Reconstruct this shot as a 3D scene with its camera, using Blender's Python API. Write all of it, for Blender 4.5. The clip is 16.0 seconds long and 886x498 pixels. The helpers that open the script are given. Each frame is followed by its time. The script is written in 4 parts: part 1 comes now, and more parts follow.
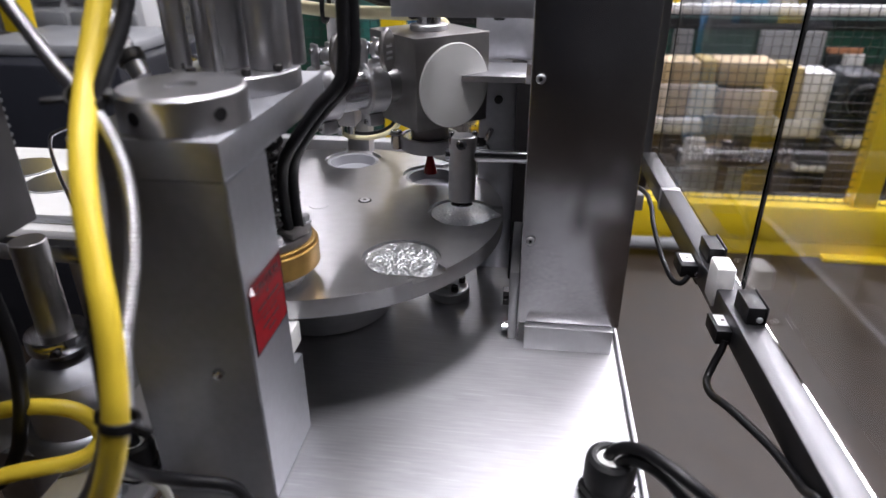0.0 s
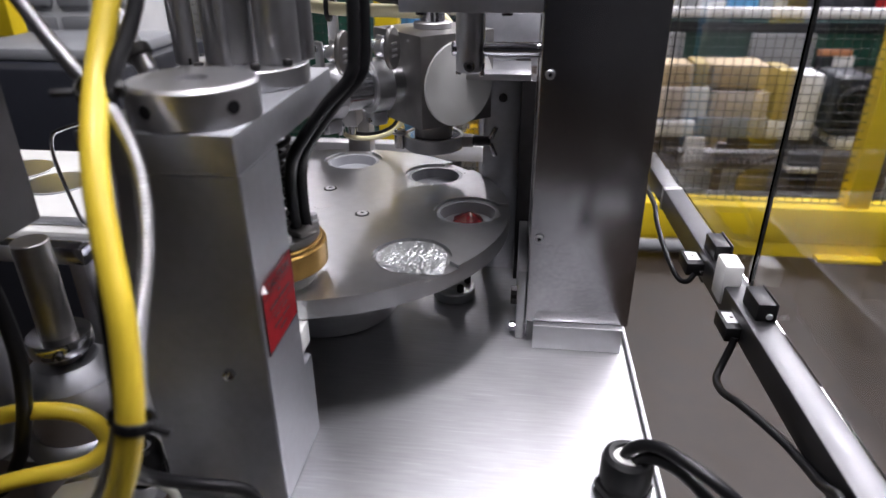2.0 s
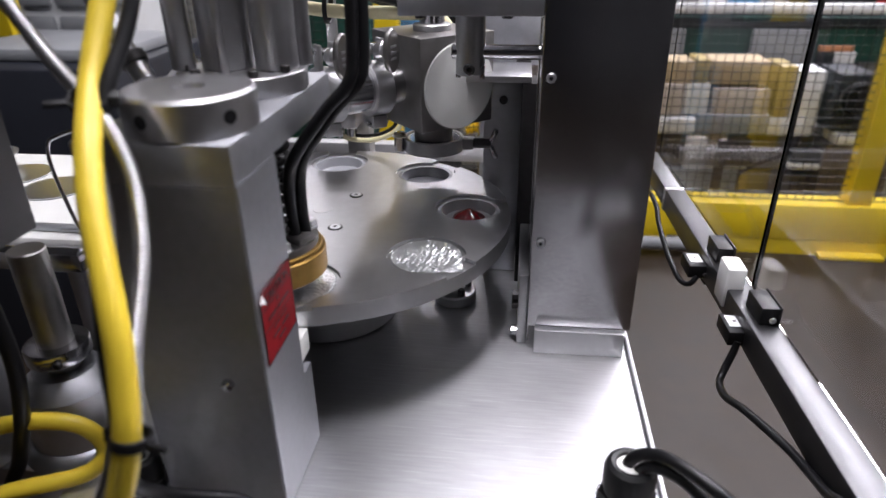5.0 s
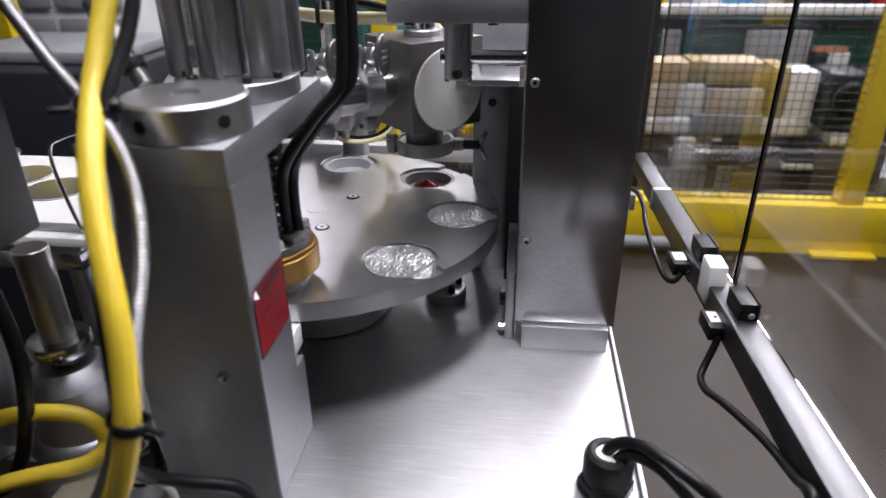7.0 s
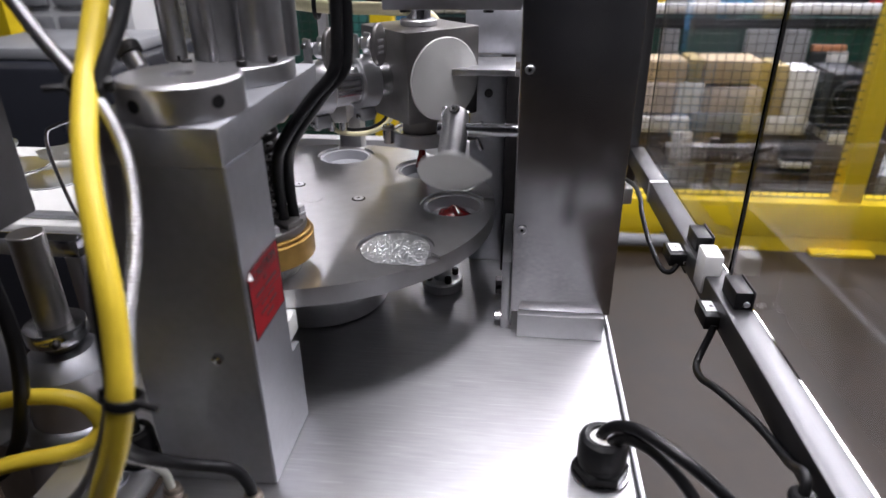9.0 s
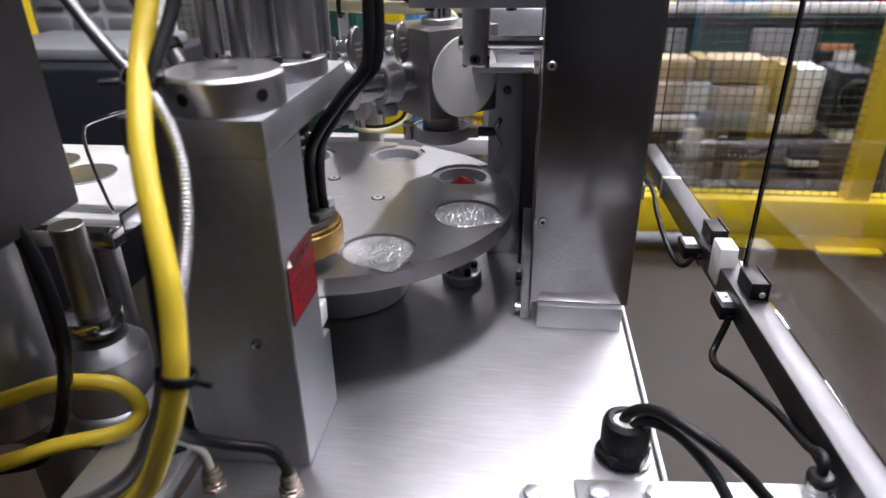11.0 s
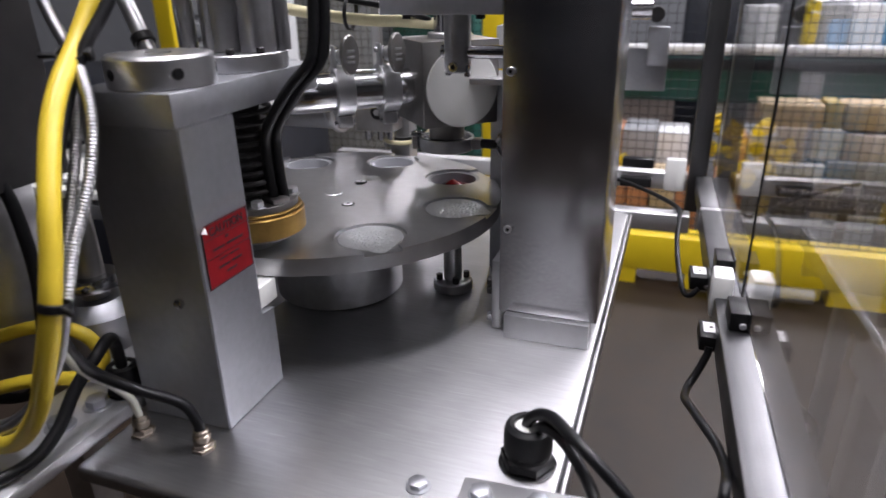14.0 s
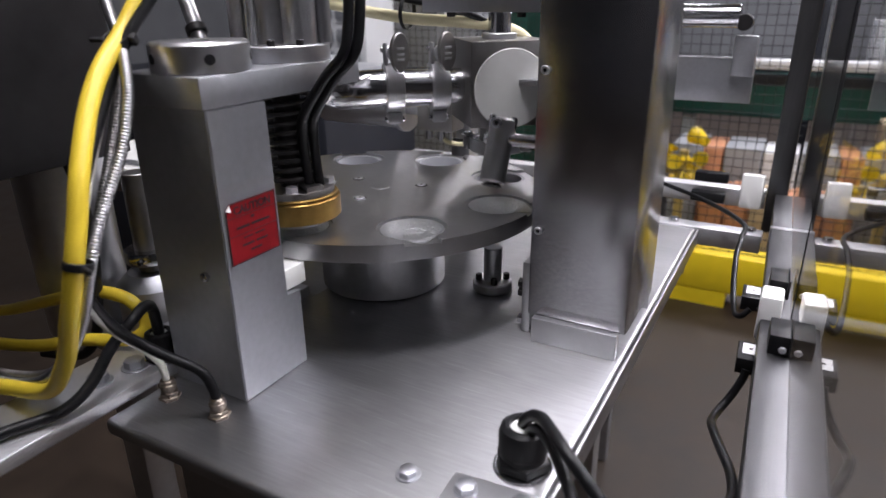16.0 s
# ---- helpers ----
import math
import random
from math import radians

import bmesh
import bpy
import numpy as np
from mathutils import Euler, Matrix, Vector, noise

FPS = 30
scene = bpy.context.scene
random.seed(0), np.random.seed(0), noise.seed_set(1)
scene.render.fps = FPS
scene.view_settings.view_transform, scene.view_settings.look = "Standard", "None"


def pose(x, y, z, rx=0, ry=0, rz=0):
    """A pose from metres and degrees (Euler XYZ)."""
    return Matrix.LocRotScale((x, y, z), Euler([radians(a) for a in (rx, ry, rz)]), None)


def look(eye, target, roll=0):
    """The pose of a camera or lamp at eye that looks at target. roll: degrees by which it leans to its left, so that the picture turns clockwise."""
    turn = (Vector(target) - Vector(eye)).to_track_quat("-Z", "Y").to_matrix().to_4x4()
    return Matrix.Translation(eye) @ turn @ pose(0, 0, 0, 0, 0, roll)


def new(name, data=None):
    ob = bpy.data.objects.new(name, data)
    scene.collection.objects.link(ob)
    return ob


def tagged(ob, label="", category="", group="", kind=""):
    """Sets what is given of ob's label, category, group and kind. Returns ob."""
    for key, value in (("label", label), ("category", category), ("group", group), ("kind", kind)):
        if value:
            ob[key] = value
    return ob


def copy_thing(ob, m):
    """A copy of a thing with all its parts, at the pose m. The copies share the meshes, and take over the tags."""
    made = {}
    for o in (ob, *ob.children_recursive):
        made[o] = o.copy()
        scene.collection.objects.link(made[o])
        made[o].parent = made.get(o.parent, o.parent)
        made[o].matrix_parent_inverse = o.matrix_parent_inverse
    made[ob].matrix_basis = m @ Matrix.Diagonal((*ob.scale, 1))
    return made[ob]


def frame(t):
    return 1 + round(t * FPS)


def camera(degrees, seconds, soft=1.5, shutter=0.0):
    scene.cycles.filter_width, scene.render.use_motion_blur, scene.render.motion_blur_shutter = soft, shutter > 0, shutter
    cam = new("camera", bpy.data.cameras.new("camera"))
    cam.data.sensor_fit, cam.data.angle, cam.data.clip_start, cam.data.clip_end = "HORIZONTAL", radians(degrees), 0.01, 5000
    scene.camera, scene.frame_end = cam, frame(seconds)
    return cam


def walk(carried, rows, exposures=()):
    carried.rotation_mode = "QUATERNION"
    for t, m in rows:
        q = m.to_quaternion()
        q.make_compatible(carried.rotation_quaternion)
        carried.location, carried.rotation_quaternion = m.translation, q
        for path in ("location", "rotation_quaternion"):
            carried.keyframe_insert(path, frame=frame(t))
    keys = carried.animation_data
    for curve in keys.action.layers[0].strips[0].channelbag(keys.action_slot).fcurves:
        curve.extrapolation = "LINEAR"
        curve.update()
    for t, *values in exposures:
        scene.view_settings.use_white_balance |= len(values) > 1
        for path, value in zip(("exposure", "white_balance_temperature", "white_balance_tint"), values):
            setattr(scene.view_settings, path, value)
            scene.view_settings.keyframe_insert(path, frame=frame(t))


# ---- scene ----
cam = camera(68.9, 16.0, soft=1.5, shutter=0.5)
cam.data.dof.use_dof = True
cam.data.dof.focus_distance = 0.90
cam.data.dof.aperture_fstop = 4.4
PATH = [
    (0, (0.016, 0.051, 1.392), (-0.219, 1.822, 0.492), -0.2),
    (0.5, (0.013, 0.054, 1.391), (-0.213, 1.829, 0.497), -0.3),
    (1, (0.009, 0.052, 1.387), (-0.209, 1.831, 0.498), -0.3),
    (1.5, (-0.003, 0.052, 1.382), (-0.213, 1.833, 0.496), -0.2),
    (2, (-0.004, 0.053, 1.381), (-0.214, 1.834, 0.496), -0.3),
    (2.5, (-0.008, 0.055, 1.381), (-0.217, 1.835, 0.493), -0.4),
    (3, (-0.009, 0.06, 1.382), (-0.22, 1.838, 0.491), -0.4),
    (3.5, (-0.01, 0.064, 1.381), (-0.223, 1.842, 0.49), -0.5),
    (4, (-0.011, 0.064, 1.384), (-0.224, 1.84, 0.49), -0.5),
    (6.5, (0.008, 0.05, 1.392), (-0.202, 1.826, 0.497), -0.7),
    (7, (0.01, 0.04, 1.397), (-0.199, 1.817, 0.502), -0.6),
    (7.5, (0.018, 0.037, 1.398), (-0.193, 1.813, 0.504), -0.7),
    (8, (0.017, 0.037, 1.393), (-0.191, 1.814, 0.5), -0.7),
    (8.5, (0.016, 0.035, 1.389), (-0.194, 1.813, 0.499), -0.7),
    (9, (0.016, 0.032, 1.383), (-0.193, 1.811, 0.492), -0.6),
    (11.5, (-0.007, 0.003, 1.383), (-0.23, 1.781, 0.495), -0.9),
    (12, (0.028, 0.003, 1.379), (-0.206, 1.777, 0.487), -0.9),
    (12.5, (0.094, 0.002, 1.384), (-0.212, 1.794, 0.551), -1.0),
    (13, (0.136, 0.0, 1.365), (-0.246, 1.797, 0.575), -1.0),
    (13.5, (0.171, 0.008, 1.35), (-0.312, 1.786, 0.574), -1.1),
    (14, (0.21, 0.017, 1.34), (-0.419, 1.754, 0.573), -1.2),
    (14.5, (0.235, 0.022, 1.339), (-0.533, 1.708, 0.585), -1.2),
    (15, (0.26, 0.033, 1.34), (-0.582, 1.687, 0.594), -1.0),
    (15.5, (0.275, 0.038, 1.333), (-0.6, 1.677, 0.594), -0.9),
    (16, (0.292, 0.044, 1.323), (-0.616, 1.669, 0.591), -0.7),
]
walk(cam, [(t, look(eye, target, roll)) for t, eye, target, roll in PATH])

# ---- the hall's light ----
world = bpy.data.worlds.new("hall_air")
scene.world = world
world.use_nodes = True
world.node_tree.nodes["Background"].inputs[0].default_value = (0.75, 0.82, 0.95, 1)
world.node_tree.nodes["Background"].inputs[1].default_value = 0.03
scene.view_settings.exposure = 0.38


def area_lamp(name, at, target, sx, sy, watts, tint=(1.0, 0.98, 0.96)):
    data = bpy.data.lights.new(name, "AREA")
    data.shape, data.size, data.size_y, data.energy, data.color = "RECTANGLE", sx, sy, watts, tint
    ob = new(name, data)
    ob.matrix_world = look(at, target)
    return ob


LAMPS = [(x, y) for y in (0.4, 2.6, 4.4, 6.8) for x in (-2.7, -0.9, 0.9, 2.7) if not (x < 0 and y in (2.6, 4.4))]
for lx, ly in LAMPS:
    area_lamp("strip_lamp", (lx, ly, 4.28), (lx, ly, 0), 0.35, 1.5, {0.4: 10, 2.6: 38, 4.4: 52, 6.8: 84}[ly] * (0.55 if lx < 0 else 1.9 if lx > 2 else 0.6), (0.94, 0.91, 1.0))
area_lamp("strip_lamp", (0.0, 0.62, 3.30), (0.0, 0.62, 0), 0.28, 0.60, 33, (0.94, 0.91, 1.0))



# ---- materials ----
def mat(name, colour, rough=0.5, metal=0.0, noise_scale=0.0, var=0.15, bump=0.0, bump_scale=200.0, stretch=(1, 1, 1),
        rough_var=0.0, coat=0.0, transmission=0.0, emit=0.0, ior=1.45):
    m = bpy.data.materials.new(name)
    m.use_nodes = True
    nt = m.node_tree
    b = nt.nodes["Principled BSDF"]
    b.inputs["Base Color"].default_value = (*colour, 1)
    b.inputs["Roughness"].default_value = rough
    b.inputs["Metallic"].default_value = metal
    b.inputs["IOR"].default_value = ior
    b.inputs["Specular IOR Level"].default_value = 0.3 if max(colour) < 0.02 else 0.5
    b.inputs["Coat Weight"].default_value = coat
    b.inputs["Transmission Weight"].default_value = transmission
    if emit:
        b.inputs["Emission Color"].default_value = (*colour, 1)
        b.inputs["Emission Strength"].default_value = emit
    co = nt.nodes.new("ShaderNodeTexCoord")
    mp = nt.nodes.new("ShaderNodeMapping")
    mp.inputs["Scale"].default_value = stretch
    nt.links.new(co.outputs["Object"], mp.inputs["Vector"])
    if noise_scale:
        fine = nt.nodes.new("ShaderNodeTexNoise")
        fine.inputs["Scale"].default_value, fine.inputs["Detail"].default_value = noise_scale, 6
        broad = nt.nodes.new("ShaderNodeTexNoise")
        broad.inputs["Scale"].default_value, broad.inputs["Detail"].default_value = max(noise_scale / 14, 3), 4
        nt.links.new(mp.outputs[0], fine.inputs["Vector"])
        nt.links.new(co.outputs["Object"], broad.inputs["Vector"])
        add = nt.nodes.new("ShaderNodeMath")
        add.operation = "ADD"
        nt.links.new(fine.outputs["Fac"], add.inputs[0])
        nt.links.new(broad.outputs["Fac"], add.inputs[1])
        rng = nt.nodes.new("ShaderNodeMapRange")
        rng.inputs["From Min"].default_value, rng.inputs["From Max"].default_value = 0.6, 1.4
        rng.inputs["To Min"].default_value, rng.inputs["To Max"].default_value = 1 - var, 1 + var
        nt.links.new(add.outputs[0], rng.inputs["Value"])
        mul = nt.nodes.new("ShaderNodeVectorMath")
        mul.operation = "SCALE"
        mul.inputs[0].default_value = colour
        nt.links.new(rng.outputs[0], mul.inputs["Scale"])
        nt.links.new(mul.outputs[0], b.inputs["Base Color"])
        if rough_var:
            rr = nt.nodes.new("ShaderNodeMapRange")
            rr.inputs["From Min"].default_value, rr.inputs["From Max"].default_value = 0.6, 1.4
            rr.inputs["To Min"].default_value, rr.inputs["To Max"].default_value = rough - rough_var, rough + rough_var
            nt.links.new(add.outputs[0], rr.inputs["Value"])
            nt.links.new(rr.outputs[0], b.inputs["Roughness"])
    if bump:
        bn = nt.nodes.new("ShaderNodeTexNoise")
        bn.inputs["Scale"].default_value, bn.inputs["Detail"].default_value = bump_scale, 4
        nt.links.new(mp.outputs[0], bn.inputs["Vector"])
        bp = nt.nodes.new("ShaderNodeBump")
        bp.inputs["Strength"].default_value, bp.inputs["Distance"].default_value = bump, 0.001
        nt.links.new(bn.outputs["Fac"], bp.inputs["Height"])
        nt.links.new(bp.outputs[0], b.inputs["Normal"])
    return m


M = {
    "deck": mat("brushed_steel_sheet", (0.39, 0.39, 0.40), 0.42, 0.97, 70, 0.14, 0.0, 110, (0.3, 5, 1), 0.015),
    "panel": mat("brushed_dark_sheet", (0.44, 0.435, 0.45), 0.22, 1.0, 170, 0.20, 0.0, 110, (1, 1, 2.0), 0.005),
    "bright": mat("bright_milled_bar", (0.74, 0.74, 0.76), 0.42, 0.95, 90, 0.06),
    "steel": mat("machined_steel", (0.52, 0.52, 0.535), 0.34, 0.95, 90, 0.10, 0.0, 240, (1, 1, 1), 0.03),
    "polished": mat("polished_steel", (0.58, 0.58, 0.60), 0.17, 1.0, 50, 0.08, 0.0, 120, (1, 1, 1), 0.04),
    "alu": mat("bead_blasted_aluminium", (0.46, 0.47, 0.50), 0.44, 1.0, 120, 0.10, 0.10, 900, (1, 1, 1), 0.05),
    "table": mat("satin_table_plate", (0.53, 0.53, 0.54), 0.30, 1.0, 60, 0.08),
    "rail": mat("brushed_rail", (0.115, 0.115, 0.12), 0.42, 1.0, 60, 0.14, 0.08, 160, (4, 4, 0.25), 0.06),
    "dull": mat("dull_tool_steel", (0.30, 0.29, 0.285), 0.38, 1.0, 60, 0.15, 0.05, 260, (1, 1, 1), 0.05),
    "dark": mat("dark_steel", (0.038, 0.036, 0.037), 0.46, 0.7, 50, 0.2, 0.05, 200),
    "nickel": mat("tarnished_nickel", (0.40, 0.345, 0.29), 0.33, 1.0, 90, 0.15),
    "brass": mat("worn_brass", (0.40, 0.25, 0.075), 0.37, 1.0, 70, 0.35, 0.06, 260, (1, 1, 1), 0.05),
    "rubber": mat("black_rubber", (0.008, 0.008, 0.009), 0.38, 0.0, 60, 0.3, 0.15, 500),
    "black": mat("black_plastic", (0.008, 0.008, 0.009), 0.40, 0.0, 60, 0.25, 0.08, 600),
    "yellow_cable": mat("yellow_cable_jacket", (0.62, 0.46, 0.035), 0.40, 0.0, 40, 0.10, 0.05, 300),
    "cream": mat("cream_hose", (0.72, 0.66, 0.42), 0.45, 0.0, 40, 0.12),
    "conduit": mat("braided_conduit", (0.50, 0.50, 0.51), 0.33, 1.0, 150, 0.15),
    "clear_hose": mat("clear_hose", (0.62, 0.62, 0.56), 0.25, 0.0, 40, 0.1),
    "white": mat("white_plastic", (0.78, 0.78, 0.76), 0.38, 0.0, 30, 0.05, 0.04, 400),
    "disc": mat("matt_white_cover", (0.60, 0.60, 0.58), 0.55, 0.0, 30, 0.05, 0.03, 300),
    "foil": mat("embossed_foil", (0.88, 0.89, 0.91), 0.285, 1.0, 200, 0.05),
    "cup": mat("milky_cup", (0.30, 0.305, 0.325), 0.30, 0.0, 30, 0.04),
    "sauce": mat("red_sauce", (0.16, 0.005, 0.007), 0.12, 0.0, 60, 0.2, 0.1, 150, coat=0.5),
    "sticker": mat("red_sticker", (0.22, 0.006, 0.010), 0.6, 0.0, 40, 0.25),
    "ink": mat("black_ink", (0.02, 0.008, 0.01), 0.5),
    "paper": mat("white_label", (0.75, 0.75, 0.75), 0.5, 0.0, 80, 0.06),
    "glass": mat("clear_guard_glass", (1, 1, 1), 0.0, 0.0, transmission=1.0, ior=1.25),
    "yellow_paint": mat("yellow_guard_paint", (0.85, 0.62, 0.02), 0.38, 0.0, 10, 0.10, 0.05, 60),
    "concrete": mat("sealed_concrete", (0.028, 0.0190, 0.0132), 0.5, 0.0, 9, 0.55, 0.08, 40, (1, 1, 1), 0.10),
    "wall": mat("hall_wall_paint", (0.13, 0.135, 0.145), 0.7, 0.0, 2, 0.12),
    "ceiling": mat("hall_ceiling_paint", (0.11, 0.112, 0.12), 0.8, 0.0, 2, 0.1),
    "lamp": mat("lamp_diffuser", (1.0, 0.98, 0.95), 0.5, emit=4.0),
    "mesh": mat("black_fence_wire", (0.02, 0.02, 0.022), 0.5, 0.3),
    "beige": mat("pale_beige_cover", (0.55, 0.49, 0.46), 0.6, 0.0, 6, 0.15),
    "brown_steel": mat("dull_brown_steel", (0.12, 0.10, 0.095), 0.5, 0.3, 12, 0.25),
    "green": mat("green_machine_paint", (0.010, 0.065, 0.05), 0.45, 0.0, 6, 0.15),
    "grey_paint": mat("grey_machine_paint", (0.30, 0.31, 0.33), 0.5, 0.0, 6, 0.15),
    "white_paint": mat("white_machine_paint", (0.72, 0.73, 0.75), 0.45, 0.0, 6, 0.08),
    "orange": mat("orange_tray", (0.52, 0.24, 0.13), 0.5, 0.0, 6, 0.12),
    "tan": mat("cardboard_tan", (0.50, 0.39, 0.25), 0.75, 0.0, 8, 0.15),
    "olive": mat("dull_yellow_paint", (0.40, 0.31, 0.12), 0.5, 0.0, 6, 0.2),
    "navy": mat("dark_machine_paint", (0.018, 0.020, 0.028), 0.5, 0.0, 6, 0.2),
    "blue": mat("blue_cabinet_paint", (0.10, 0.30, 0.55), 0.5, 0.0, 6, 0.12),
    "red": mat("red_lacquer", (0.45, 0.02, 0.02), 0.4),
}


M["sticker"].node_tree.nodes["Principled BSDF"].inputs["Specular IOR Level"].default_value = 0.15


def scratched(m, amount):
    """Fine crossed scratches and cloudy rub marks in the gloss and tone of a metal."""
    nt = m.node_tree
    b = nt.nodes["Principled BSDF"]
    co = nt.nodes.new("ShaderNodeTexCoord")

    def layer(angle, along, across, low, high, detail):
        mp = nt.nodes.new("ShaderNodeMapping")
        mp.inputs["Rotation"].default_value = (0, 0, radians(angle))
        mp.inputs["Scale"].default_value = (along, across, 9)
        n = nt.nodes.new("ShaderNodeTexNoise")
        n.inputs["Scale"].default_value, n.inputs["Detail"].default_value = 1.0, detail
        r = nt.nodes.new("ShaderNodeMapRange")
        r.inputs["From Min"].default_value, r.inputs["From Max"].default_value = low, high
        nt.links.new(co.outputs["Object"], mp.inputs["Vector"])
        nt.links.new(mp.outputs[0], n.inputs["Vector"])
        nt.links.new(n.outputs["Fac"], r.inputs["Value"])
        return r.outputs[0]

    def join(a, b_, how, k=None):
        q = nt.nodes.new("ShaderNodeMath")
        q.operation = how
        nt.links.new(a, q.inputs[0])
        if k is None:
            nt.links.new(b_, q.inputs[1])
        else:
            q.inputs[1].default_value, q.inputs[2].default_value = b_, k
        return q.outputs[0]

    lines = layer(22, 14, 420, 0.70, 0.74, 1)
    for angle, along, across in ((-41, 11, 380), (67, 17, 450), (-12, 9, 400)):
        lines = join(lines, layer(angle, along, across, 0.71, 0.75, 1), "MAXIMUM")
    clouds = layer(8, 11, 15, 0.35, 0.70, 6)
    old = b.inputs["Roughness"].links[0].from_socket
    gloss = join(join(clouds, amount * 1.6, "MULTIPLY_ADD", -amount * 0.8), old, "ADD")
    nt.links.new(join(join(lines, amount * 2, "MULTIPLY_ADD", 0.0), gloss, "ADD"), b.inputs["Roughness"])
    tone = nt.nodes.new("ShaderNodeVectorMath")
    tone.operation = "SCALE"
    nt.links.new(b.inputs["Base Color"].links[0].from_socket, tone.inputs[0])
    worn = join(join(lines, amount * 5, "MULTIPLY_ADD", 0.0), join(clouds, -amount * 4, "MULTIPLY_ADD", 1.0 + amount * 2), "ADD")
    nt.links.new(worn, tone.inputs["Scale"])
    nt.links.new(tone.outputs[0], b.inputs["Base Color"])


def brushed(m, tangent, amount):
    """Gloss drawn out across the grain of a brushed sheet."""
    nt = m.node_tree
    v = nt.nodes.new("ShaderNodeCombineXYZ")
    for k in range(3):
        v.inputs[k].default_value = tangent[k]
    b = nt.nodes["Principled BSDF"]
    nt.links.new(v.outputs[0], b.inputs["Tangent"])
    b.inputs["Anisotropic"].default_value = amount


brushed(M["deck"], (0, 1, 0), 0.62)
scratched(M["deck"], 0.035)
scratched(M["panel"], 0.015)


# ---- mesh helpers ----
def add_box(bm, x0, x1, y0, y1, z0, z1, bevel=0.0, m=None, seg=2):
    r = bmesh.ops.create_cube(bm, size=1.0)
    vs = r["verts"]
    for v in vs:
        v.co = Vector((x0 + (v.co.x + 0.5) * (x1 - x0), y0 + (v.co.y + 0.5) * (y1 - y0), z0 + (v.co.z + 0.5) * (z1 - z0)))
    if bevel:
        es = list({e for v in vs for e in v.link_edges})
        r = bmesh.ops.bevel(bm, geom=es, offset=bevel, segments=seg, affect="EDGES", profile=0.5)
        vs = list({v for f in r["faces"] for v in f.verts} | {v for v in vs if v.is_valid})
    if m:
        bmesh.ops.transform(bm, matrix=m, verts=vs)
    return vs


def add_lathe(bm, profile, seg=32, m=None, close=False):
    """A turned body round z from (radius, height) pairs; a radius of 0 closes an end."""
    rings = []
    for r, z in profile:
        if r < 1e-6:
            rings.append([bm.verts.new((0, 0, z))])
        else:
            rings.append([bm.verts.new((r * math.cos(2 * math.pi * i / seg), r * math.sin(2 * math.pi * i / seg), z)) for i in range(seg)])
    pairs = list(zip(rings, rings[1:]))
    if close:
        pairs.append((rings[-1], rings[0]))
    for a, b in pairs:
        for i in range(seg):
            j = (i + 1) % seg
            if len(a) == 1 and len(b) == 1:
                continue
            if len(a) == 1:
                bm.faces.new((a[0], b[i], b[j]))
            elif len(b) == 1:
                bm.faces.new((a[i], a[j], b[0]))
            else:
                bm.faces.new((a[i], a[j], b[j], b[i]))
    vs = [v for r in rings for v in r]
    if m:
        bmesh.ops.transform(bm, matrix=m, verts=vs)
    return vs


def rod(bm, r, z0, z1, seg=24, bevel=0.001, m=None):
    b = min(bevel, r * 0.4, abs(z1 - z0) * 0.4)
    return add_lathe(bm, [(0, z0), (r - b, z0), (r, z0 + b), (r, z1 - b), (r - b, z1), (0, z1)], seg, m)


def tube_wall(bm, ri, ro, z0, z1, seg=32, bevel=0.0008, m=None):
    b = bevel
    return add_lathe(bm, [(ri, z0), (ro - b, z0), (ro, z0 + b), (ro, z1 - b), (ro - b, z1), (ri + b, z1), (ri, z1 - b)], seg, m, close=True)


def smooth_path(points, n=8):
    P = [Vector(p) for p in points]
    P = [2 * P[0] - P[1]] + P + [2 * P[-1] - P[-2]]
    out = []
    for i in range(1, len(P) - 2):
        for k in range(n):
            t = k / n
            a, b, c, d = P[i - 1], P[i], P[i + 1], P[i + 2]
            out.append(0.5 * ((2 * b) + (c - a) * t + (2 * a - 5 * b + 4 * c - d) * t * t + (3 * b - a - 3 * c + d) * t ** 3))
    out.append(P[-2])
    return out


def sweep(bm, points, r, seg=12, n=8, ridge=0.0, pitch=0.004):
    """A hose or cable of radius r along a smooth path; ridge gives it rings."""
    path = smooth_path(points, n)
    if ridge:
        fine, step, need = [path[0]], pitch / 4, pitch / 4
        for a, b in zip(path, path[1:]):
            seg_len, done = (b - a).length, 0.0
            while seg_len - done >= need:
                done += need
                fine.append(a.lerp(b, done / seg_len))
                need = step
            need -= seg_len - done
        path = fine
    up = Vector((0.31, 0.17, 0.93))
    rings = []
    for i, p in enumerate(path):
        d = (path[min(i + 1, len(path) - 1)] - path[max(i - 1, 0)]).normalized()
        s = d.cross(up).normalized()
        up = s.cross(d).normalized()
        q = r + (ridge * (1, 0.4, -1.6, 0.4)[i % 4] if ridge else 0)
        rings.append([bm.verts.new(p + q * (math.cos(2 * math.pi * k / seg) * s + math.sin(2 * math.pi * k / seg) * up)) for k in range(seg)])
    for a, b in zip(rings, rings[1:]):
        for k in range(seg):
            j = (k + 1) % seg
            bm.faces.new((a[k], a[j], b[j], b[k]))
    bm.faces.new(rings[0])
    bm.faces.new(rings[-1])


def hexa(bm, r, z0, z1, m=None):
    b = 0.0006
    return add_lathe(bm, [(0, z0), (r, z0), (r, z1 - b), (r - 2 * b, z1), (0, z1)], 6, m)


